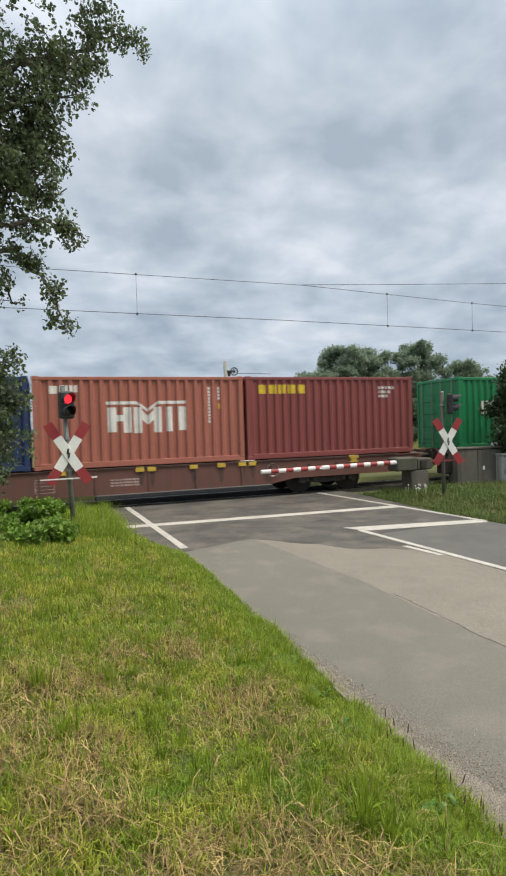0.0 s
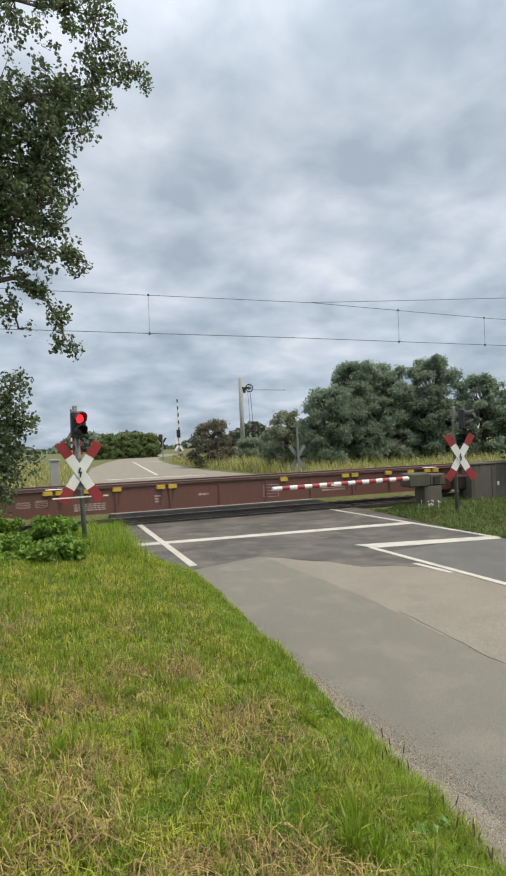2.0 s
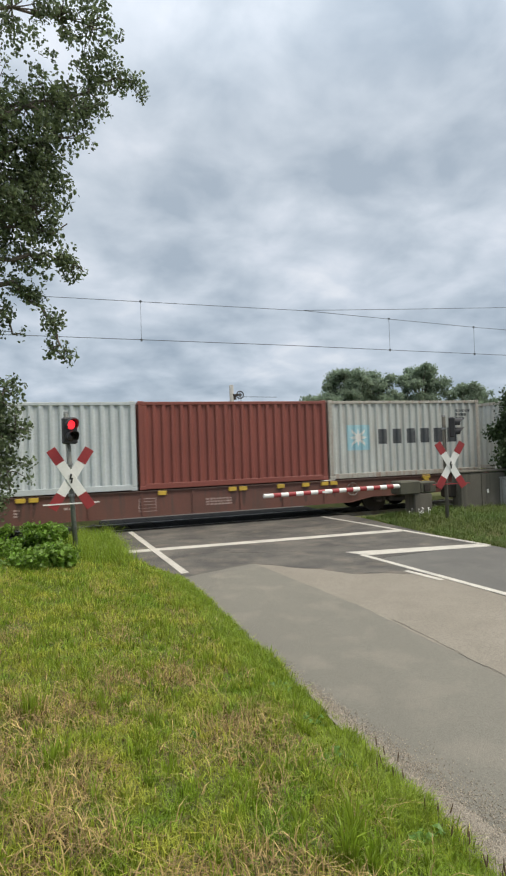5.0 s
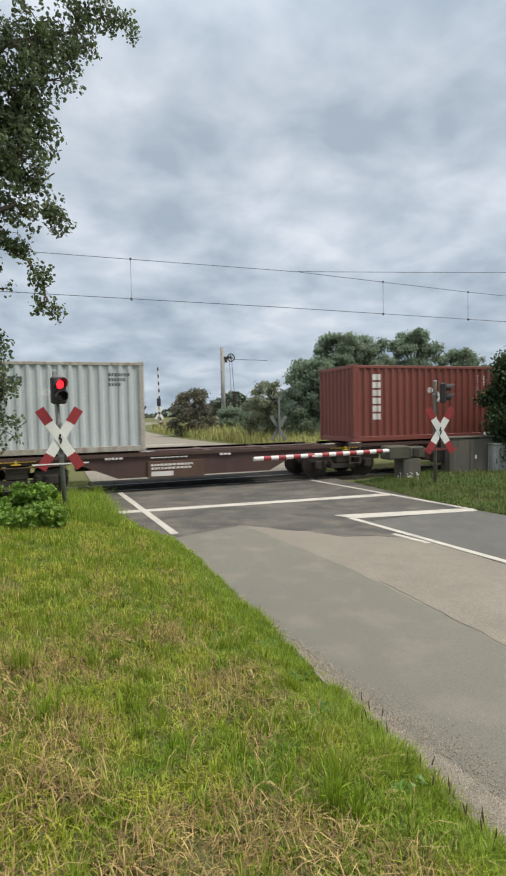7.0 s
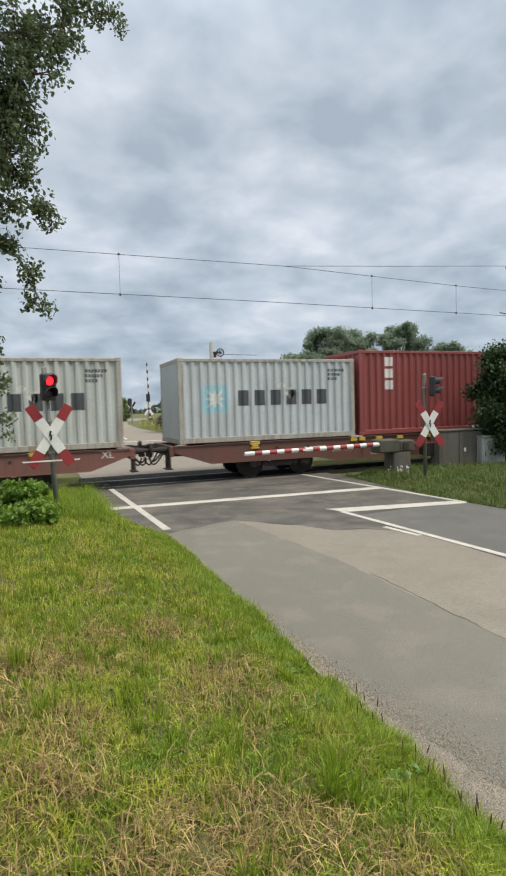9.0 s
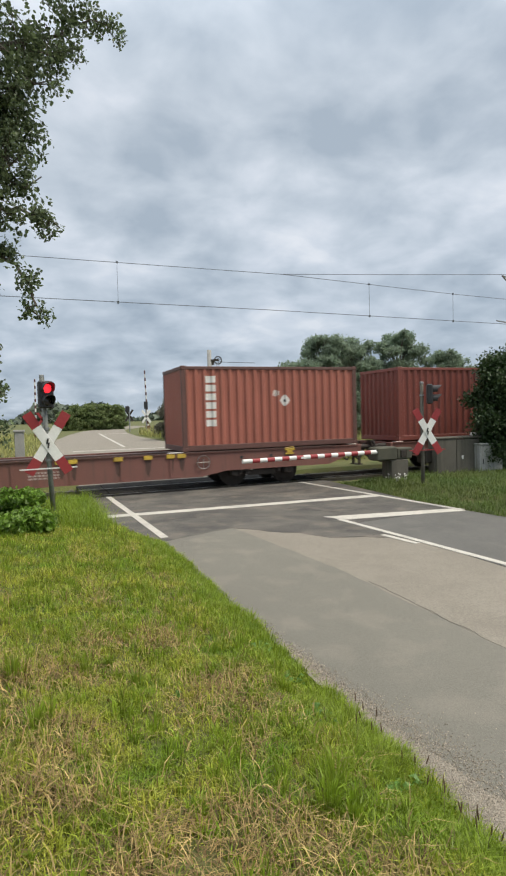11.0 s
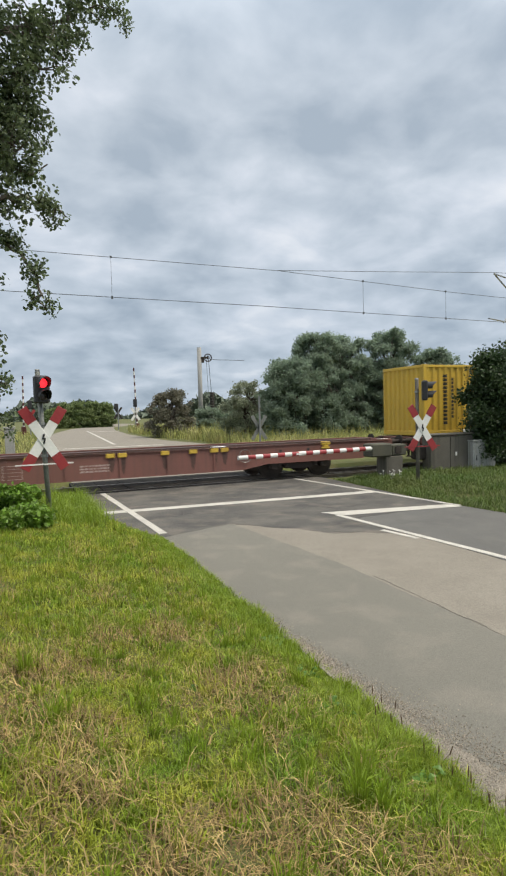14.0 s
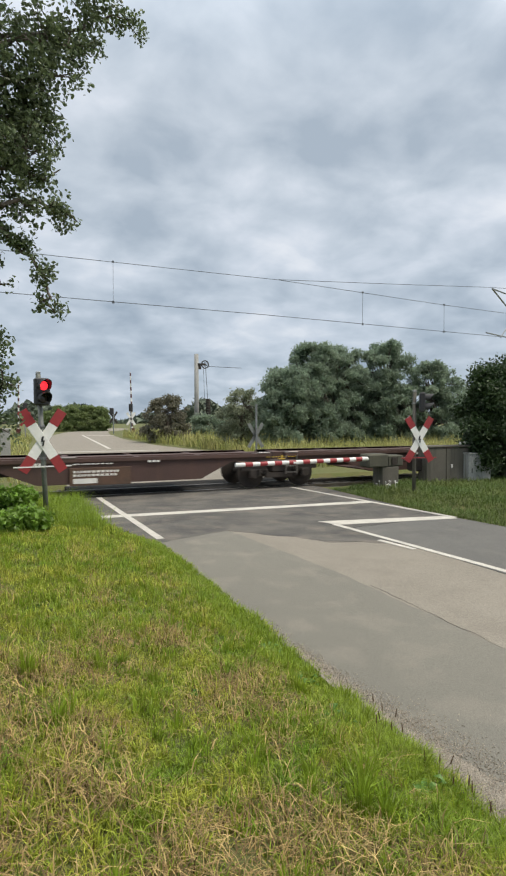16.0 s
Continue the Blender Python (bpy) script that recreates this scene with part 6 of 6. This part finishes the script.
def verge():
    def field(n, x0, y0, y1):
        return np.stack([rng.uniform(x0, 2.75, n), rng.uniform(y0, y1, n)], 1)
    near = off_road(field(120000, -2.2, -15.6, -11.0), 0.06)
    mid = off_road(field(80000, -3.6, -11.0, -6.5), 0.05)
    far = off_road(field(45000, -4.5, -6.5, -1.3), 0.03)
    wide = off_road(np.stack([rng.uniform(-9, 2.75, 110000), rng.uniform(-22, -6, 110000)], 1), 0.03)
    wide = wide[(wide[:, 0] < -2.2) | (wide[:, 1] < -15.6)]
    for p, ln, w, lean in ((near, 0.10, 0.0036, 0.95), (mid, 0.105, 0.0052, 0.85), (far, 0.13, 0.007, 0.75), (wide, 0.12, 0.011, 0.9)):
        p = p[rng.random(len(p)) > 0.7 * dryness(p)]
        blades("mown_grass", p, heights(p), ln, w, lean, GRASS, "short mown green grass on the verge")
    # dry clippings lie in drifts, the lowest of them rotting
    cl = off_road(np.concatenate([field(95000, -2.2, -15.6, -11.0), field(40000, -3.4, -11.0, -6.5)]), -0.2)
    cl = cl[rng.random(len(cl)) < 0.6 * dryness(cl) + 0.035]
    k = len(cl) // 3
    blades("rotting_clippings", cl[:k], heights(cl[:k]) + 0.004 + 0.012 * rng.random(k), 0.12, 0.0036, 1.5, STRAW_DARK, "brown rotting grass clippings")
    blades("dry_clippings", cl[k:], heights(cl[k:]) + 0.012 + 0.03 * rng.random(len(cl) - k), 0.15, 0.0028, 1.45, STRAW, "dry straw-coloured grass clippings lying in drifts")
    # longer tufts
    ct = off_road(np.concatenate([field(420, -2.2, -15.2, -11.0), field(420, -3.4, -11.0, -6.3)]), -0.05)
    ct = ct[rng.random(len(ct)) > 0.75 * dryness(ct)]
    fan_tufts("grass_tufts", ct, 26, 0.17, 0.0042, TUFT, "longer bright green grass tufts on the verge")
    cm = off_road(np.concatenate([field(1500, -3.4, -11.5, -6.0), field(700, -2.2, -15.0, -11.5), field(500, -3.0, -6.0, -2.0)]), -0.03)
    fan_tufts("low_tufts", cm, 16, 0.11, 0.005, GRASS, "small yellow-green grass tufts on the verge")
    tall = np.array([(1.84, -13.92), (1.77, -13.99), (1.9, -13.84), (1.92, -13.99), (1.85, -14.08), (-0.45, -13.45), (-0.38, -13.3), (0.35, -12.95), (0.2, -12.2), (-0.5, -11.9), (0.9, -12.0)])
    fan_tufts("tall_tufts", tall, 60, 0.27, 0.0048, TUFT, "tall fresh green grass tufts left standing on the verge")
    # strip along the asphalt left unmown
    y = rng.uniform(-15.2, -6.0, 40000)
    ed = np.stack([np.array([road_left(v) for v in y]) - np.abs(rng.normal(0, 0.2, len(y))) + 0.012 + 0.07 * (patchy(y * 0, y, 0.22) - 0.5), y], 1)
    blades("edge_grass", ed, heights(ed), 0.125, 0.0036, 0.85, TUFT, "unmown green grass along the asphalt edge")
    # tall grass round the signal post and by the track
    tp = np.concatenate([clumped(5500, 0.2, 1.7, -5.6, -2.6, 60, 0.12), clumped(9000, 0.0, 1.72, -3.8, -0.4, 70, 0.12)])
    blades("tall_grass", tp, heights(tp), 0.40, 0.0045, 0.95, TUFT, "tall green grass round the signal post")
    # right verge and beyond
    p = np.stack([rng.uniform(9.3, 17.5, 80000), rng.uniform(-12, -0.9, 80000)], 1)
    p = p[p[:, 0] > np.array([road_right(v) for v in p[:, 1]])]
    # this green is darkened, the shrub's shade being part of the colour
    blades("verge_grass", p, heights(p), 0.19, 0.007, 0.95, mat("shaded_verge_blade", (0.095, 0.165, 0.03), (0.15, 0.18, 0.05), 0.8, 0.6, bump=0, fine=6, island=0.4, through_light=0.3), "green grass of the opposite verge, darkened as bush shade")
    p = np.stack([rng.uniform(10, 50, 30000), rng.uniform(6, 22, 30000)], 1)
    p = p[p[:, 0] > np.array([road_right(v) for v in p[:, 1]]) + 0.6]
    blades("meadow_grass", p, np.full(len(p), -0.02), 0.95, 0.02, 0.5, TALL, "tall yellow-green meadow grass beyond the railway")
    p = np.stack([rng.uniform(10, 45, 26000), rng.uniform(22, 60, 26000)], 1)
    p = p[p[:, 0] > np.array([road_right(v) for v in p[:, 1]]) + 0.8]
    blades("meadow_grass", p, np.full(len(p), -0.02), 1.1, 0.035, 0.5, TALL, "tall yellow-green meadow grass beyond the railway")
    p = np.stack([rng.uniform(-40, 2.5, 30000), rng.uniform(4, 70, 30000)], 1)
    p = p[p[:, 0] < np.array([road_left(v) for v in p[:, 1]]) - 0.6]
    blades("meadow_grass", p, np.full(len(p), -0.02), 0.6, 0.03, 0.5, TALL, "dry meadow grass beyond the railway")


verge()


def small_things():
    # loose grit along the asphalt edge
    n = 1500
    y = rng.uniform(-15.0, -11.0, n)
    c = np.stack([np.array([road_left(v) for v in y]) + 0.02 + np.abs(rng.normal(0, 0.07, n)), y, np.full(n, 0.003)], 1)
    dust = np.random.default_rng(77)
    more = 14000
    y = -15.2 + 3.6 * dust.random(more) ** 1.5
    spread = np.abs(dust.normal(0, 1, more)) * np.interp(y, [-15.2, -13.6, -12.6, -11.5], [0.34, 0.22, 0.10, 0.05])
    c = np.concatenate([c, np.stack([np.array([road_left(v) for v in y]) + 0.01 + spread, y, np.full(more, 0.002)], 1)])
    n += more
    tet = np.array([(1, 1, 1), (-1, -1, 1), (-1, 1, -1), (1, -1, -1)]) * 0.0055
    v = (c[:, None, :] + tet[None] * dust.uniform(0.3, 1.2, (n, 4, 3))).reshape(-1, 3)
    f = (np.array([(0, 1, 2), (0, 3, 1), (0, 2, 3), (1, 3, 2)])[None] + 4 * np.arange(n)[:, None, None]).reshape(-1, 3)
    me = bpy.data.meshes.new("edge_grit"); me.from_pydata(v.tolist(), [], f.tolist())
    me.materials.append(mat("grit", (0.36, 0.315, 0.25), (0.27, 0.24, 0.195), 6, 0.9, bump=0, fine=30, island=0.3))
    tagged(new("edge_grit", me), "loose beige grit on the asphalt edge", "gravel", kind="stuff")
    # sand washed against the verge
    outer, inner = [], []
    for i in range(90):
        y0 = -19.0 + 6.8 * i / 89
        wd = float(np.interp(y0, [-19, -15.6, -14.2, -13.2, -12.2], [0.03, 0.40, 0.30, 0.12, 0.02]))
        outer.append((road_left(y0) + wd * (1 + 0.35 * noise.noise((y0 * 2.1, 3, 1)) + 0.2 * noise.noise((y0 * 9, 5, 1))), y0)); inner.append((road_left(y0) - 0.02, y0))
    sand = mat("sand", (0.275, 0.243, 0.196), (0.20, 0.182, 0.15), 5, 0.95, bump=0.6, fine=70, grain=0.5, contrast=0.15)
    tagged(part("sand_fringe", slab(outer + list(reversed(inner)), 0.0, 0.003), sand), "thin sandy fringe on the asphalt edge", "sand", kind="stuff")
    # small white flowers by the barrier
    petals = Mesh()
    fl = np.random.default_rng(5)
    for i in range(12):
        x0, y0 = 10.2 + 0.8 * fl.random(), -2.6 + 0.6 * fl.random()
        z0 = ground_height(x0, y0) + 0.14 + 0.08 * fl.random()
        petals.tube((x0, y0, z0), (x0 + 0.005, y0 - 0.005, z0 + 0.014), 0.026, 0.016, 6).tube((x0, y0, z0 - 0.25), (x0, y0, z0), 0.003, sides=4)
    tagged(part("white_flowers", petals, WHITE_PAINT), "small white flowers in the verge grass", "flowers", kind="stuff")
    # plantains with dark seed heads
    stalk = mat("plantain_stalk", (0.17, 0.19, 0.06), (0.24, 0.2, 0.09), 3, 0.7, bump=0)
    head = mat("plantain_head", (0.10, 0.065, 0.035), (0.14, 0.09, 0.05), 20, 0.9, bump=0.3, fine=200)
    for i in range(22):
        y0 = -14.5 + 1.5 * rng.random()
        x0 = road_left(y0) - abs(rng.normal(0, 0.07)) - 0.02
        h = rng.uniform(0.09, 0.19)
        dx, dy = rng.normal(0, 0.03, 2)
        p = thing("plantain", "plantain stalk with a dark seed head at the road edge", "wild plant", "plantains", (x0, y0, ground_height(x0, y0)))
        part("stalk", Mesh().path([(0, 0, -0.02), (dx * 0.4, dy * 0.4, h * 0.6), (dx, dy, h)], 0.0018, 0.0013, 5), stalk, p)
        part("seed_head", Mesh().tube((dx, dy, h - 0.005), (dx * 1.1, dy * 1.1, h + 0.02), 0.003, 0.0045, 7).tube((dx * 1.1, dy * 1.1, h + 0.02), (dx * 1.25, dy * 1.25, h + 0.055), 0.0045, 0.002, 7), head, p)
    # broad-leaved weeds
    weed = mat("weed_leaf", (0.085, 0.19, 0.025), (0.13, 0.245, 0.04), 4, 0.5, bump=0.1, fine=40, island=0.35, through_light=0.3)
    for x0, y0, r, n in ((0.63, -13.75, 0.07, 7), (-0.05, -13.0, 0.06, 6), (2.2, -13.0, 0.12, 16), (2.28, -12.4, 0.12, 16), (2.25, -13.9, 0.12, 16), (2.3, -11.7, 0.14, 16), (1.3, -12.6, 0.07, 7), (-0.6, -12.2, 0.08, 8)):
        p = thing("weed", "low broad-leaved green weed in the grass", "wild plant", "weeds", (x0, y0, ground_height(x0, y0)))
        for k in range(n):
            a = k * 2.4 + rng.random()
            l = r * rng.uniform(0.35, 0.8)
            ca, sa = math.cos(a), math.sin(a)
            w = l * 0.26
            rise = rng.uniform(0.3, 0.9) * l
            m = Mesh()
            ox, oy = (rng.normal(0, r * 0.5, 2) if n > 10 else (0, 0))
            m.v = [(ox, oy, 0.0), (ox + ca * l * 0.5 - sa * w, oy + sa * l * 0.5 + ca * w, rise * 0.8 + 0.012), (ox + ca * l * 0.55, oy + sa * l * 0.55, rise * 0.8), (ox + ca * l * 0.5 + sa * w, oy + sa * l * 0.5 - ca * w, rise * 0.8 + 0.012), (ox + ca * l, oy + sa * l, rise * 0.75)]
            m.f = [(0, 2, 1), (0, 3, 2), (1, 2, 4), (2, 3, 4)]
            part("leaf", m, weed, p)


small_things()


def hedges():
    b = thing("bramble_bush", "bright green bramble bush on the bank by the signal", "bush", "", (-1.75, -4.75, 0.3))
    st = Mesh()
    cs, rs = [], []
    for i in range(110):
        x, y = rng.uniform(-3.0, 2.3), rng.uniform(-2.0, 1.2)
        top = 0.78 - 0.14 * max(0, x - 0.4) - 0.14 * abs(y)
        c = (x, y, rng.uniform(0.05, max(0.15, top)))
        cs.append(c); rs.append(rng.uniform(0.16, 0.32))
        st.path([(x * 0.8, y * 0.8, -0.2), (x * 0.9, y * 0.9, c[2] * 0.6), c], 0.012, 0.005, 4)
    part("stems", st, BARK, b)
    part("foliage", leaves_data("foliage", blob_points(40000, cs, rs, 0.8, 0.3), 0.075, 0.8, oval=True), LEAF_BUSH, b, "broad bright green leaves")
    s = thing("elder_shrub", "tall dark green shrub beside the concrete housing", "shrub", "", (16.05, -2.0, 0))
    st = Mesh()
    cs, rs = [], []
    for i in range(150):
        a, h = rng.uniform(0, 2 * math.pi), rng.random()
        r = 2.4 * (0.5 + 0.5 * math.sin(math.pi * (0.25 + 0.65 * h))) * rng.uniform(0.3, 1.0)
        c = (r * math.cos(a), r * math.sin(a) * 0.42, 0.5 + 3.5 * h)
        cs.append(c); rs.append(rng.uniform(0.35, 0.7))
        if i % 3 == 0:
            st.path([(0.2 * math.cos(a), 0.2 * math.sin(a), -0.2), (c[0] * 0.4, c[1] * 0.4, c[2] * 0.6), c], 0.05, 0.01, 5)
    part("stems", st, BARK, s)
    part("foliage", leaves_data("foliage", blob_points(90000, cs, rs, 0.9, 0.05), 0.1, 0.6, oval=True), LEAF_DARK, s, "dark green leaves")


hedges()


def near_tree():
    """The apple tree on the bank: its trunk is out of sight, its boughs hang over the verge."""
    t = thing("fruit_tree", "leafy fruit tree with boughs hanging over the verge", "tree", "", (-1.82, -10.6, 0.4))
    wood = Mesh()
    wood.path([(0, 0, -0.5), (0.05, 0, 0.8), (0.2, 0.1, 1.8), (0.1, 0.1, 3.2), (0.3, 0.0, 4.8), (0.5, 0.1, 6.2)], 0.16, 0.07, 10)
    pts, sizes = [], []
    # boughs: root, way points, thickness of foliage along them
    boughs = [
        ([(0.2, 0, 4.3), (1.2, 0.1, 5.1), (2.3, 0.2, 5.6), (2.75, 0.2, 5.85), (3.2, 0.2, 5.98)], 0.20, 1500),
        ([(0.2, 0, 4.0), (1.2, -0.1, 4.8), (2.1, 0.0, 5.35), (2.8, 0.1, 5.6)], 0.24, 2000),
        ([(0.2, 0, 3.8), (1.2, 0.1, 4.5), (2.0, 0.1, 5.0), (2.55, 0.0, 5.16)], 0.27, 2500),
        ([(0.1, 0, 3.5), (1.1, 0.0, 4.2), (1.9, 0.1, 4.65), (2.3, 0.1, 4.78)], 0.30, 3000),
        ([(0.1, 0, 3.2), (1.0, 0.1, 3.9), (1.8, 0.0, 4.3), (2.25, 0.0, 4.4)], 0.28, 2700),
        ([(0.1, 0, 3.1), (1.0, -0.1, 3.8), (1.9, 0.0, 4.12), (2.42, 0.0, 4.22)], 0.15, 1000),
        ([(0.1, 0, 3.0), (1.2, 0.0, 3.55), (1.9, 0.0, 3.85), (2.3, 0.0, 3.86), (2.57, 0.0, 3.74)], 0.13, 900),
        ([(0.1, 0, 3.0), (1.2, 0.1, 3.5), (1.85, 0.1, 3.6), (2.15, 0.1, 3.4), (2.25, 0.1, 3.05), (2.36, 0.1, 2.84)], 0.09, 700),
        ([(0.1, 0, 2.9), (1.1, 0.0, 3.3), (1.7, 0.1, 3.3), (1.95, 0.1, 3.1)], 0.12, 420),
        ([(0.1, 0, 2.2), (1.0, 0.1, 2.5), (1.5, 0.1, 2.45), (1.9, 0.1, 2.45)], 0.15, 1000),
        ([(0.1, 0, 1.9), (1.0, 0.1, 2.1), (1.55, 0.2, 2.1), (2.0, 0.2, 2.12)], 0.2, 1900),
        ([(0.1, 0, 1.7), (1.0, 0.1, 1.85), (1.45, 0.2, 1.8), (1.82, 0.2, 1.68)], 0.24, 2000),
        ([(0.1, 0, 1.5), (1.0, 0.1, 1.6), (1.4, 0.2, 1.5), (1.75, 0.2, 1.42)], 0.2, 1300),
        ([(0.3, 0, 4.8), (1.0, -0.3, 5.8), (2.0, -0.2, 6.2), (2.8, 0.0, 6.35)], 0.3, 2400),
        ([(0.3, 0, 4.2), (1.0, 0.4, 5.0), (1.8, 0.5, 5.7)], 0.42, 4200),
        ([(0.2, 0, 3.6), (1.0, 0.3, 4.3), (1.8, 0.4, 4.9)], 0.42, 4200),
        ([(0.2, 0, 3.2), (1.0, 0.3, 3.8), (1.7, 0.4, 4.2)], 0.36, 3200),
        ([(0.1, 0, 1.4), (0.9, 0.3, 1.8), (1.5, 0.3, 1.95)], 0.3, 1500),
    ]
    for way, thick, n in boughs:
        w = [np.array(p) for p in way]
        fine = []
        for i in range(len(w) - 1):
            for k in range(4):
                fine.append(w[i] + (w[i + 1] - w[i]) * k / 4 + rng.normal(size=3) * 0.035)
        fine.append(w[-1])
        wood.path([tuple(p) for p in fine], 0.035, 0.006, 6)
        m = len(fine)
        for j in range(n // 15):
            u = rng.uniform(0.2, 1.0)
            base = fine[int(u * (m - 1))]
            tipw = 1.0 if u < 0.75 else 0.75
            tw = base + rng.normal(size=3) * thick * 0.82 * tipw * np.array([0.75, 0.8, 0.75])
            if j % 2 == 0:
                wood.path([tuple(base), tuple((base + tw) / 2 + rng.normal(size=3) * 0.03), tuple(tw)], 0.008, 0.003, 4)
            u3 = rng.normal(size=(26, 3))
            pts.append(tw[None] + u3 / np.linalg.norm(u3, axis=1)[:, None] * 0.095 * rng.random(26)[:, None] ** 0.5)
    part("trunk", wood, BARK, t, "twisted grey-brown trunk and boughs")
    part("leaves", leaves_data("leaves", np.concatenate(pts), 0.041, 0.5, 0.3, 0.62, oval=True), LEAF_NEAR, t, "small dark green oval leaves")


near_tree()


# ---------------------------------------------------------------- what moves
def run(t):
    return float(np.interp(t, [r[0] for r in RUN], [r[1] for r in RUN]))


def motions():
    for ob, u, z in MOVING:
        walk(ob, [(t, pose(u + x, 0, z)) for t, x in RUN])
    # the wheels roll without slipping; those of equal place share one set of keys
    done = {}
    wheels = [o for o in scene.objects if o.name.split(".")[0] == "wheelset"]
    for w in wheels:
        key = round(w.location.x, 3)
        if key in done:
            w.rotation_mode = "QUATERNION"
            first = done[key].animation_data
            w.animation_data_create().action = first.action
            w.animation_data.action_slot = first.action_slot
        else:
            x, y, z = w.location
            walk(w, [(f / FPS, Matrix.Translation((x, y, z)) @ Matrix.Rotation(run(f / FPS) / 0.46, 4, "Y")) for f in range(0, int(16 * FPS) + 1)])
            done[key] = w


motions()
